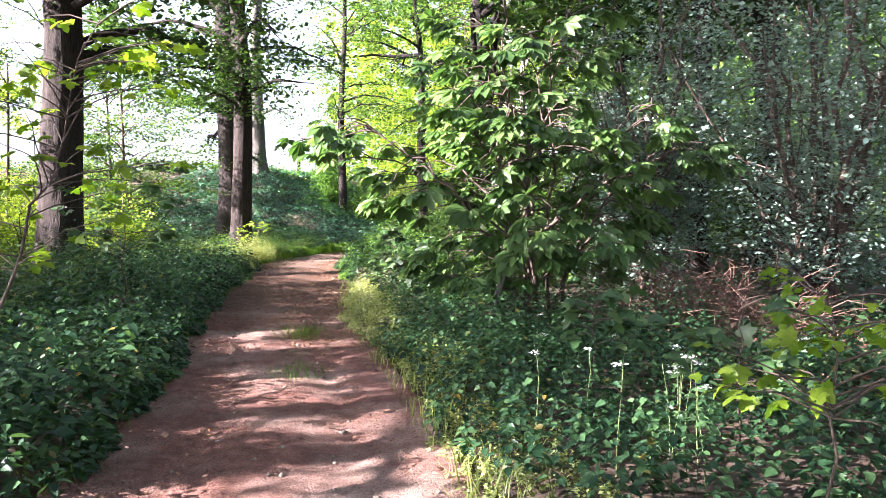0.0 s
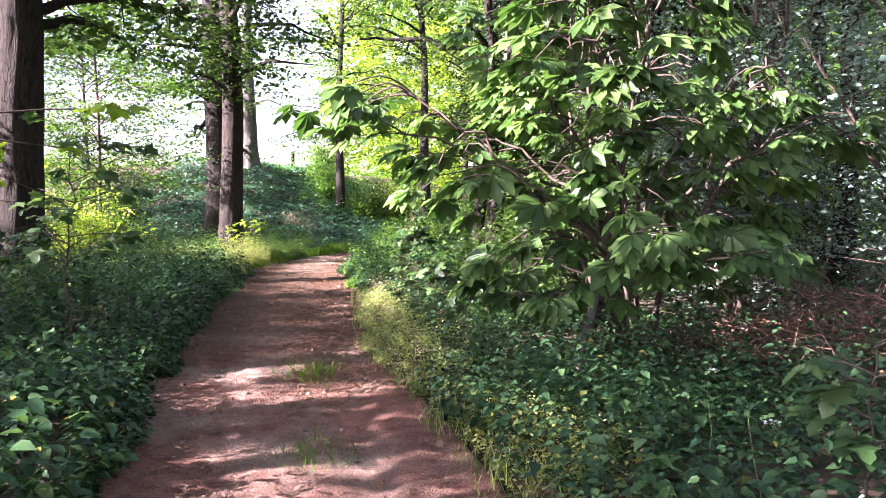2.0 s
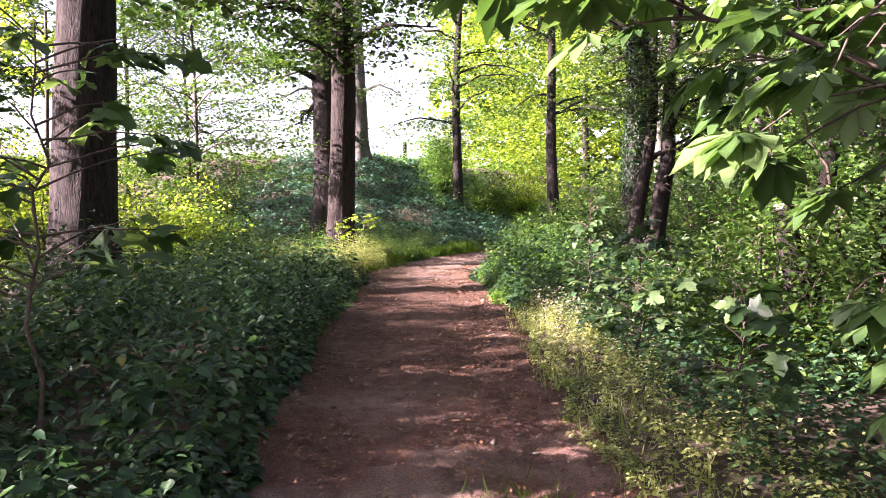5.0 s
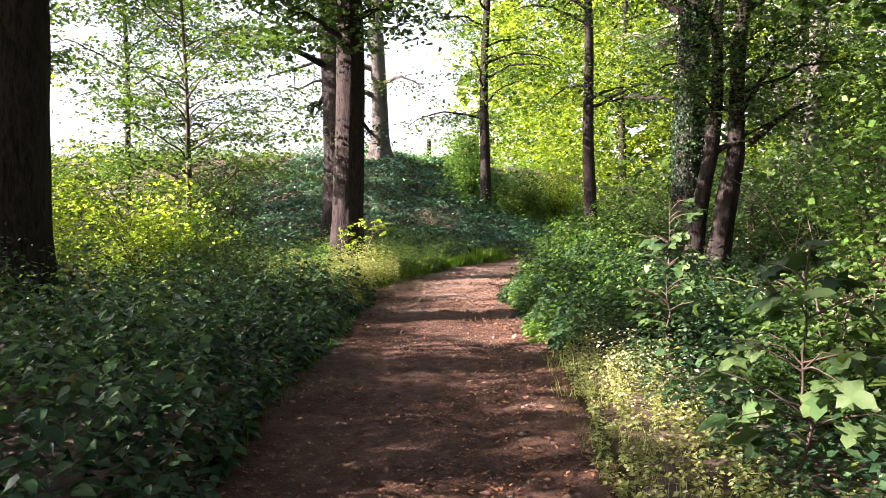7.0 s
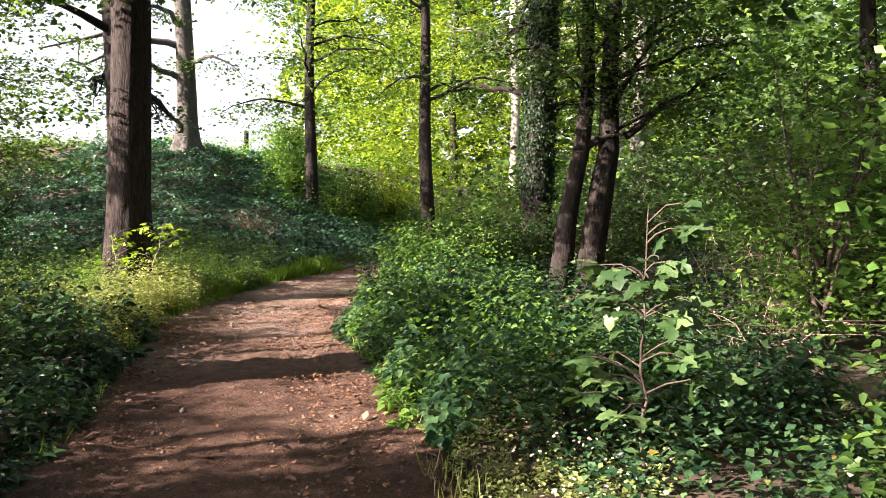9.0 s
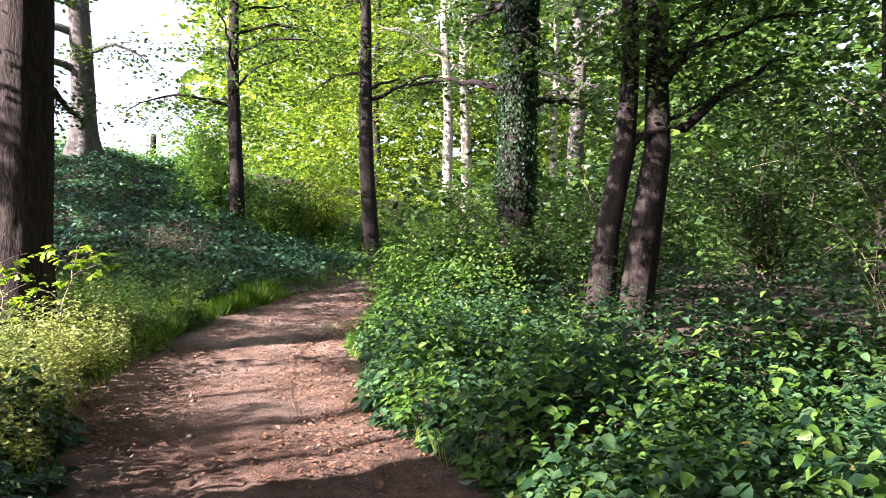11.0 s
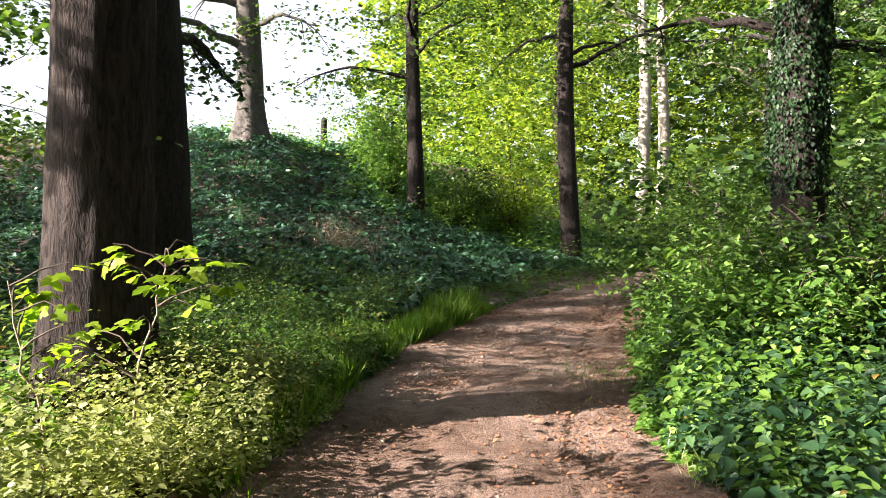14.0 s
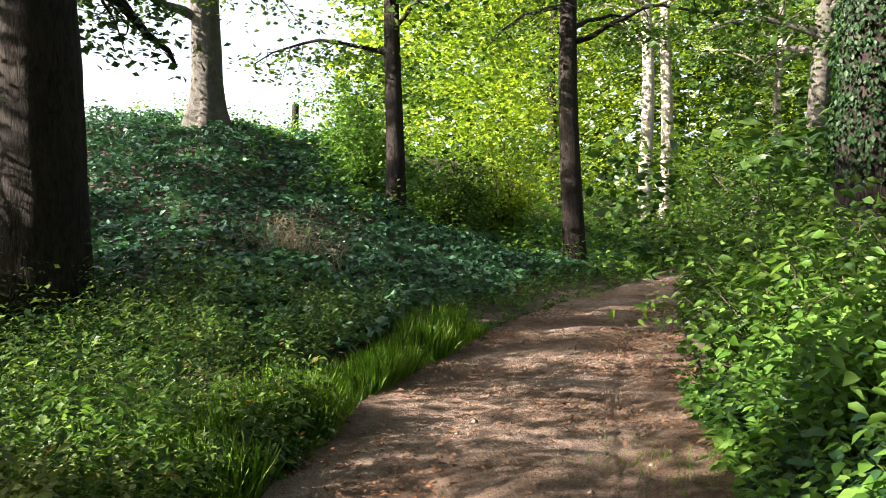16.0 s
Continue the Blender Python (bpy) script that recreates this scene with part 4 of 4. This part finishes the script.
# ---- undergrowth ----


def bed(name, label, category, side, y0, y1, e0, e1, tall, count, leaf, size, seed, shape=NETTLE_LEAF, rise=0.55, bias=1.2, tiers=5, spread=0.09):
    """A bed of leafy plants along one edge of the path; side -1 left, 1 right. e: distance from the edge.
    Each plant is a stalk with crossed pairs of leaves, larger below."""
    rng = np.random.default_rng(seed)
    y = rng.uniform(y0, y1, count)
    e = e0 + (e1 - e0) * rng.uniform(0, 1, count) ** bias
    edge = left_edge(y) if side < 0 else right_edge(y)
    e = e + 0.12 * wavy(y, y * 0.3, 0.5, seed)
    x = edge + side * e
    top = tall * (0.22 + 0.78 * smooth01((e + 0.1) / rise)) * (0.8 + 0.5 * wavy(x, y, 0.3, seed) + 0.3 * wavy(x, y, 1.3, seed + 1)) * rng.uniform(0.45, 1.22, count)
    top = np.maximum(top, 0.08)
    lean = rng.normal(0, 0.13, (count, 2))
    turn = rng.uniform(0, np.pi, count)
    ground_z = height(x, y)
    pos, dirs, sizes = [], [], []
    for k in range(tiers):
        s = 1 - (0.02 + 0.8 * k / tiers) * rng.uniform(0.85, 1.1, count)
        for flip in (0, np.pi):
            h = turn + k * np.pi / 2 + flip + rng.normal(0, 0.25, count)
            d = np.stack([np.cos(h), np.sin(h), rng.normal(-0.3, 0.22, count)], -1)
            p = np.stack([x + lean[:, 0] * s * top, y + lean[:, 1] * s * top, ground_z + s * top], -1)
            pos.append(p + d * spread * size * rng.uniform(0.2, 3.0, (count, 1)))
            dirs.append(d)
            sizes.append(size * rng.uniform(0.6, 1.2, count) * min(1.0, 0.5 + 0.22 * k))
    pos, dirs = np.concatenate(pos), np.concatenate(dirs)
    nor = rng.normal(0, 0.35, pos.shape)
    nor[:, 2] += 1
    v, f = leaves(pos, dirs, nor, np.concatenate(sizes), shape)
    return whole(name, mesh_of(name, v, [f], leaf), label, category, kind="stuff")


def blades(name, label, side, y0, y1, e0, e1, tall, count, mat, seed, category="grass"):
    rng = np.random.default_rng(seed)
    y = rng.uniform(y0, y1, count)
    edge = left_edge(y) if side < 0 else right_edge(y)
    x = edge + side * (e0 + (e1 - e0) * rng.uniform(0, 1, count) ** 1.2)
    clump = 0.35 + 0.65 * smooth01(0.5 + 0.9 * wavy(x, y, 0.22, seed))
    pos = np.stack([x, y, height(x, y) - 0.02], -1)
    d = np.stack([rng.normal(0, 0.28, count), rng.normal(0, 0.28, count), np.ones(count)], -1)
    nor = np.stack([rng.normal(0, 1, count), rng.normal(0, 1, count), np.zeros(count)], -1)
    v, f = leaves(pos, d, nor, tall * clump * rng.uniform(0.5, 1.15, count), BLADE)
    return whole(name, mesh_of(name, v, [f], mat), label, category, kind="stuff")


bed("nettle_bed", "dense bed of dark green nettles along the path", "nettles", -1, -3, 21.5, -0.1, 3.4, 0.8, 4300, NETTLE, 0.11, 201, bias=1.4, rise=0.25)
bed("bramble_bed", "low brambles with yellowish leaves behind the nettles", "brambles", -1, 2, 31, 1.6, 9.5, 0.9, 3600, BRAMBLE, 0.1, 202, bias=1.3, shape=LEAF2, tiers=5)
bed("bank_scrub", "scrub along the top of the far bank", "scrub", -1, 24, 48, 15, 36, 0.9, 2000, BRAMBLE, 0.26, 217, shape=LEAF2, tiers=5, bias=1.0)
bed("verge_plants", "pale yellow-green cow parsley on the sunny verge, sun added to its colour", "weeds", -1, 20.4, 25.6, -0.05, 1.7, 0.56, 2500, VERGE, 0.052, 203, shape=LEAF2, bias=1.1, tiers=8, rise=0.2)
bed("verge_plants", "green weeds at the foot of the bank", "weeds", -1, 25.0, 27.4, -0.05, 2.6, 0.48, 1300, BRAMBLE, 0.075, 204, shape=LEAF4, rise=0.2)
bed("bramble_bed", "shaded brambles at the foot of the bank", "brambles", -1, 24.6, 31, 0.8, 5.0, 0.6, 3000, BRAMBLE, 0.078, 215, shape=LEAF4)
bed("bramble_bed", "brambles spilling over the verge, sunlight put in the leaf colour", "brambles", -1, 23.6, 26.6, 0.6, 2.6, 0.72, 520, SUNLIT_GREEN, 0.085, 216, tiers=6)
bed("verge_plants", "green weeds along the bend", "weeds", -1, 31.0, 42, -0.05, 1.6, 0.4, 900, BEECH, 0.06, 205, shape=LEAF2)
blades("tall_grass", "tuft of tall bright green grass at the path edge", -1, 26.6, 31.6, 0.0, 0.6, 0.4, 7500, GRASS, 206)
blades("tall_grass", "loose tall grass among the weeds of the verge", -1, 23.6, 27.4, -0.02, 0.7, 0.38, 3600, GRASS, 221)
bed("nettle_bed", "dense bed of nettles along the path", "nettles", 1, -3, 8.8, 0.1, 4.4, 0.64, 3500, NETTLE, 0.08, 207, bias=1.1)
bed("verge_plants", "straw-green weeds at the path edge, sun added to their colour", "weeds", 1, 3.5, 17.2, -0.05, 0.7, 0.4, 1700, VERGE, 0.038, 208, shape=LEAF2, bias=1.0, tiers=7)
bed("low_weeds", "mixed low weeds under the saplings", "weeds", 1, 6.5, 20, 0.5, 3.4, 0.6, 2800, NETTLE, 0.075, 209, shape=LEAF2, bias=1.2)
bed("nettle_bed", "tall nettles crowding the path edge", "nettles", 1, 16.6, 27.5, -0.1, 2.7, 0.74, 2300, NETTLE, 0.105, 210, bias=1.3, rise=0.3)
# Same nettles again in the lightened colour, as if sunlit.
bed("nettle_bed", "nettles among the darker ones, sunlight put in the leaf colour", "nettles", 1, 16.9, 27.2, -0.1, 2.3, 0.78, 1000, SUNLIT_GREEN, 0.1, 218, bias=1.3, rise=0.3)
bed("nettle_bed", "tall pale nettles and brambles leaning over the path edge, lightened further for sun", "nettles", 1, 23.6, 28.0, -0.12, 1.5, 0.95, 480, SUNLIT_GREEN, 0.095, 222, bias=1.2, rise=0.35)
bed("low_weeds", "sunlit weeds along the path beyond the bend", "weeds", -1, 38, 58, 0.1, 8, 0.8, 1300, SUNLIT_GREEN, 0.15, 219, shape=LEAF2, tiers=5)
bed("low_weeds", "green weeds along the inside of the bend", "weeds", 1, 27, 44, 0.12, 2.4, 0.8, 1900, BEECH, 0.08, 211, shape=LEAF2, bias=1.2)
bed("wood_floor_plants", "ivy and weeds over the wood floor", "ground cover", 1, 5, 48, 3.0, 15, 0.5, 3400, NETTLE, 0.14, 212, shape=LEAF2, bias=1.0, tiers=5)
bed("bank_scrub", "green scrub over the end of the bank", "scrub", -1, 42, 56, 1.0, 14, 0.85, 1100, SUNLIT_GREEN, 0.15, 223, shape=LEAF2, bias=1.0)
blades("verge_grass", "thin grass along the path edge", 1, 0, 24, -0.14, 0.4, 0.26, 3000, VERGE, 213)
blades("verge_grass", "thin grass along the path edge", -1, 0, 26, -0.14, 0.3, 0.2, 2500, GRASS, 214)


def bank_ivy():
    rng = np.random.default_rng(220)
    n = 84000
    y = rng.uniform(27.6, 47, n)
    x = left_edge(y) - rng.uniform(0, 1, n) ** 1.1 * 15
    keep = (height(x, y) > 0.12) & (x > -14)
    x, y = x[keep], y[keep]
    n = len(x)
    top = 0.2 + 0.16 * wavy(x, y, 0.3, 3) + 0.15 * wavy(x, y, 1.1, 4)
    z = height(x, y) + np.maximum(top, 0.03) * (1 - 0.7 * rng.uniform(0, 1, n) ** 2)
    v, f = scatter_leaves(np.stack([x, y, z], -1), rng, 0.12, tilt=0.6)
    whole("ivy_cover", mesh_of("ivy_cover", v, [f], IVY), "glossy ivy covering the bank, its colour lightened for sky sheen", "ivy", kind="stuff")


bank_ivy()


def far_wood(name, label, boxes, leaf, seed, size, per):
    """Sprays of leaves filling the wood beyond. boxes: x0, x1, y0, y1, z0, z1, clumps."""
    rng = np.random.default_rng(seed)
    cs = []
    for x0, x1, y0, y1, z0, z1, n in boxes:
        x, y = rng.uniform(x0, x1, n), rng.uniform(y0, y1, n)
        z = height(x, y) + z0 + (z1 - z0) * rng.uniform(0, 1, n) ** 1.25
        keep = wavy(x + 0.5 * z, y - 0.7 * z, 1.6, seed) > -0.3
        cs.append(np.stack([x, y, z], -1)[keep])
    v, f = clumps(np.concatenate(cs), per, rng, size, flat=(max(0.7, 1.7 * size), max(0.7, 1.7 * size), max(0.18, 0.8 * size)))
    whole(name, mesh_of(name, v, [f], leaf), label, "woodland", kind="stuff")


far_wood("far_wood", "foliage filling the wood beyond the bend, sunlight put in its colour", ((-0.3, 7, 46, 57, 0.2, 11, 520), (6, 24, 58, 70, 0.2, 15, 800), (0, 34, 70, 80, 0, 18, 700)), SUNNY, 301, 0.22, 30)
far_wood("far_wood", "green boughs among the sunlit foliage beyond the bend", ((0.5, 8, 44, 55, 1.0, 11, 130), (6, 24, 57, 66, 1.0, 14, 180)), BEECH, 304, 0.19, 38)
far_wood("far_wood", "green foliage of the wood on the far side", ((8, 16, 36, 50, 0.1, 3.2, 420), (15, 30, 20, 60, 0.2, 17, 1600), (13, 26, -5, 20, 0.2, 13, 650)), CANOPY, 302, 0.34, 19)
far_wood("far_wood", "distant wall of woodland foliage", ((2, 70, 82, 96, 0, 34, 2500), (32, 46, -10, 82, 0, 24, 1100)), BEECH, 303, 1.3, 12)

# ---- small things ----


def path_tufts():
    rng = np.random.default_rng(401)
    for k, (x, y, r, n, tall) in enumerate(((0.97, 9.5, 0.14, 220, 0.16), (1.06, 7.1, 0.13, 180, 0.14), (1.0, 8.2, 0.1, 70, 0.08), (0.62, 11.9, 0.12, 60, 0.07), (1.9, 24.6, 0.14, 120, 0.1), (1.75, 26.2, 0.2, 200, 0.12))):
        pos = np.stack([x + rng.normal(0, r, n), y + rng.normal(0, r * 1.6, n), np.full(n, 0.0)], -1)
        d = np.stack([rng.normal(0, 0.45, n), rng.normal(0, 0.45, n), np.ones(n)], -1)
        v, f = leaves(pos, d, rng.normal(0, 1, (n, 3)) * (1, 1, 0.1), tall * rng.uniform(0.5, 1.2, n), BLADE)
        whole("grass_tuft", mesh_of("grass_tuft", v, [f], GRASS), "small tuft of grass in the middle of the path", "grass", kind="stuff")


path_tufts()


def path_litter():
    """Leaf scraps, chaff and crumbs of earth lying on the path."""
    rng = np.random.default_rng(402)
    for name, label, n, y0, y1, size, mat, cat in (("chaff", "brown chaff and leaf scraps strewn over the path", 26000, 8, 34, 0.024, CHAFF, "leaf litter"),
                                                   ("chaff", "sparse leaf scraps on the reddish earth", 5000, -1, 12, 0.02, CHAFF, "leaf litter"),
                                                   ("leaf_scraps", "orange-brown leaf scraps gathered along the path edges", 10000, 17, 34, 0.027, CHAFF, "leaf litter"),
                                                   ("dead_leaves", "dead brown leaves along the path edges", 2600, 0, 34, 0.05, LITTER, "leaf litter")):
        y = rng.uniform(y0, y1, n)
        u = rng.uniform(0, 1, n) if name == "chaff" else np.where(rng.uniform(0, 1, n) < 0.4, rng.beta(1, 6, n), 1 - rng.beta(1.1, 4, n))
        x = left_edge(y) + (right_edge(y) - left_edge(y)) * u
        keep = wavy(x, y, 0.35, 7) + 0.9 * np.abs(u - 0.45) * 2 + rng.normal(0, 0.35, n) > 0.25
        pos = np.stack([x, y, 0.026 + 0.006 * wavy(x, y, 0.3, 4) + rng.uniform(0, 0.012, n)], -1)[keep]
        v, f = scatter_leaves(pos, rng, size, spread=0.5, tilt=0.18, droop=0.0)
        whole(name, mesh_of(name, v, [f], mat), label, cat, kind="stuff")
    n = 1500
    y = rng.uniform(-1, 32, n)
    u = rng.uniform(0.03, 0.97, n)
    x = left_edge(y) + (right_edge(y) - left_edge(y)) * u
    oct_v = np.array([(1, 0, 0), (-1, 0, 0), (0, 1, 0), (0, -1, 0), (0, 0, 0.7), (0, 0, -0.7)])
    oct_f = np.array([(0, 2, 4), (2, 1, 4), (1, 3, 4), (3, 0, 4), (2, 0, 5), (1, 2, 5), (3, 1, 5), (0, 3, 5)])
    r = rng.gamma(2.0, 0.006, n).clip(0.004, 0.035)
    v = (np.stack([x, y, np.full(n, 0.022)], -1)[:, None] + oct_v[None] * r[:, None, None] * rng.uniform(0.6, 1.3, (n, 6, 1))).reshape(-1, 3)
    f = (oct_f[None] + (np.arange(n) * 6)[:, None, None]).reshape(-1, 3)
    whole("crumbs_of_earth", mesh_of("crumbs_of_earth", v, [f], STONE), "small stones and crumbs of earth on the path", "gravel", kind="stuff")


path_litter()


def tyre_track():
    """A bicycle's tread pressed into the dust, as rows of small ribs."""
    ys = np.arange(21.5, 34, 0.032)
    u = 0.7 + 0.01 * np.sin(ys * 0.5)
    x = left_edge(ys) + (right_edge(ys) - left_edge(ys)) * u
    vs, fs = [], []
    for k, (cx, cy) in enumerate(zip(x, ys)):
        for side in (-1, 1):
            c = np.array([cx + side * 0.013, cy + 0.008 * side, 0.012])
            w, d, h = 0.011, 0.008, 0.003
            q = np.array([(-w, -d, 0), (w, -d, 0), (w, d, 0), (-w, d, 0), (-w * 0.7, -d * 0.6, h), (w * 0.7, -d * 0.6, h), (w * 0.7, d * 0.6, h), (-w * 0.7, d * 0.6, h)])
            fs.append(np.array([(4, 5, 6, 7), (0, 1, 5, 4), (1, 2, 6, 5), (2, 3, 7, 6), (3, 0, 4, 7)]) + 8 * len(vs))
            vs.append(q + c)
    whole("tyre_track", mesh_of("tyre_track", np.concatenate(vs), [np.concatenate(fs)], EARTH), "faint bicycle tyre track pressed into the path", "track", kind="stuff")


tyre_track()


def fence_post(x, y, tall):
    base = thing("fence_post", (x, y, float(height(x, y))), "weathered dark wooden fence post on the bank", "post")
    v, f = tube(np.array([(0, 0, -0.2), (0, 0, tall * 0.5), (0.02, 0, tall - 0.04), (0.02, 0, tall)]), [0.11, 0.105, 0.1, 0.07], 8)
    part("shaft", mesh_of("shaft", v, [f], DARKBARK), base)
    v, f = tube(np.array([(0.02, 0, tall), (0.02, 0, tall + 0.02)]), [0.07, 0.002], 8)
    part("cap", mesh_of("cap", v, [f], DARKBARK), base)


fence_post(-1.85, 45.3, 1.1)


def brush(name, x, y, reach, tall, n, mat, label, seed, thick=0.006, category="dead twigs"):
    """A tangle of bare twigs, each forked once."""
    rng = np.random.default_rng(seed)
    base = thing(name, (x, y, float(height(x, y)) - 0.03), label, category)
    for k in range(n):
        a = rng.normal(0, 0.35, 3) * reach * (1, 1, 0)
        h = rng.uniform(0, 2 * np.pi)
        b = a + np.array([math.cos(h) * reach * rng.uniform(0.2, 0.9), math.sin(h) * reach * rng.uniform(0.2, 0.9), tall * rng.uniform(0.25, 1.0)])
        p = curve_pts(a, b, tall * 0.15, 7, rng, 0.03 * reach)
        pieces = [tube(p, np.linspace(thick, thick * 0.3, 7), 4)]
        for _ in range(2):
            j = rng.integers(2, 6)
            c = p[j] + rng.normal(0, 0.3, 3) * reach * (1, 1, 0.5)
            c[2] = max(c[2], 0.02)
            pieces.append(tube(curve_pts(p[j], c, 0.03, 4, rng, 0.02), np.linspace(thick * 0.6, thick * 0.2, 4), 4))
        v, f = joined(pieces)
        part("cane", mesh_of("cane", v, [f], mat), base)
    return base


brush("dead_bramble", -0.95, 33.2, 1.0, 0.95, 100, PALETWIG, "heap of dead bramble canes on the bank", 501)
brush("dead_twigs", 5.4, 26.2, 0.4, 0.75, 26, PALETWIG, "upright tuft of dry reddish twigs", 502, 0.008)
brush("fallen_branch", 4.9, 18.9, 1.1, 0.5, 16, PALETWIG, "pale fallen branch among the weeds", 503, 0.008)
brush("bare_branches", 6.2, 20.4, 1.3, 2.6, 34, PALETWIG, "bare pale branches tangled in the hawthorn", 504, 0.007)
brush("dead_brush", 5.6, 8.3, 1.4, 1.0, 130, DEADWOOD, "heap of reddish dead brushwood under the thicket", 505, 0.008)
brush("dead_brush", 4.5, 8.4, 0.9, 0.5, 50, DEADWOOD, "dry reddish twigs under the chestnut", 506, 0.007)


def pile_litter():
    rng = np.random.default_rng(507)
    n = 9000
    x, y = rng.uniform(3.6, 9.5, n), rng.uniform(5.8, 13, n)
    keep = x > right_edge(y) + 2.7
    x, y = x[keep], y[keep]
    hump = 0.55 * np.exp(-((x - 5.9) / 1.3) ** 2 - ((y - 8.4) / 1.3) ** 2)
    z = height(x, y) + hump * rng.uniform(0.3, 1, len(x)) + 0.02
    v, f = scatter_leaves(np.stack([x, y, z], -1), rng, 0.085, tilt=0.7)
    whole("dead_leaves", mesh_of("dead_leaves", v, [f], LITTER), "reddish-brown dead leaves under the thicket", "leaf litter", kind="stuff")


pile_litter()


def stub(name, x, y, pts, r, label, mat, cut=True):
    """A short thick stem with a sawn end."""
    rng = np.random.default_rng(int(x * 100))
    base = thing(name, (x, y, float(height(x, y)) - 0.03), label, "tree stump")
    p = np.array(pts, float)
    s = np.linspace(0, len(p) - 1, 12)
    q = np.stack([np.interp(s, range(len(p)), p[:, c]) for c in range(3)], -1)
    part("stem", trunk_mesh("stem", q, r, r * 0.8, mat, rng, 0.3, 14), base)
    if cut:
        d = (q[-1] - q[-2]) / np.linalg.norm(q[-1] - q[-2])
        v, f = tube(np.array([q[-1] - d * 0.01, q[-1] + d * 0.006, q[-1] + d * 0.008]), [r * 0.8, r * 0.78, 0.002], 14)
        part("cut_face", mesh_of("cut_face", v, [f], WOODCUT), base, "pale sawn face")


stub("leaning_stem", 3.15, 8.4, ((0, 0, 0), (0.05, 0.05, 0.35), (0.2, 0.12, 0.8)), 0.036, "pale leaning stem under the chestnut", BEECHBARK, False)
stub("forked_trunk", 4.1, 14.0, ((0, 0, 0), (0.02, 0, 0.8), (-0.12, 0, 1.5)), 0.13, "dark forked trunk with a pale sawn limb", DARKBARK)
stub("forked_trunk", 4.25, 14.05, ((0, 0, 0), (0.1, 0, 1.0), (0.35, 0.1, 2.6)), 0.1, "dark forked trunk with a pale sawn limb", DARKBARK, False)
stub("pale_stump", 6.7, 34.6, ((0, 0, 0), (0, 0, 0.9), (0.03, 0, 1.75)), 0.12, "pale broken stump among the shrubs", BIRCHBARK)


def flowers():
    rng = np.random.default_rng(520)
    for k in range(16):
        y = rng.uniform(2.6, 6.5)
        x = right_edge(y) + rng.uniform(0.4, 2.4)
        z = 0.55 + rng.uniform(0, 0.16)
        base = thing("white_flower", (x, y, float(height(x, y))), "small white flower head above the nettles", "flower", "white flowers in the nettles")
        v, f = tube(curve_pts((0, 0, 0), (rng.normal(0, 0.04), rng.normal(0, 0.04), z), 0, 5, rng, 0.008), np.linspace(0.004, 0.002, 5), 4)
        part("stalk", mesh_of("stalk", v, [f], STALK), base)
        c = np.array([[0, 0, z]]) + rng.normal(0, 0.016, (22, 3)) * (1, 1, 0.35)
        v, f = scatter_leaves(c, rng, 0.016, tilt=0.4, droop=-0.1)
        part("head", mesh_of("head", v, [f], PETAL), base, "white petals")


flowers()


def blossoms():
    rng = np.random.default_rng(530)
    n = 520
    y = rng.normal(14.5, 0.7, n)
    x = right_edge(y) + 0.15 + np.abs(rng.normal(0, 0.4, n))
    z = height(x, y) + 0.16 + 0.3 * rng.uniform(0, 1, n)
    v, f = scatter_leaves(np.stack([x, y, z], -1), rng, 0.021, tilt=0.8)
    whole("dried_blossoms", mesh_of("dried_blossoms", v, [f], BLOSSOM), "pale dried blossoms among the verge weeds", "blossoms", kind="stuff")


blossoms()
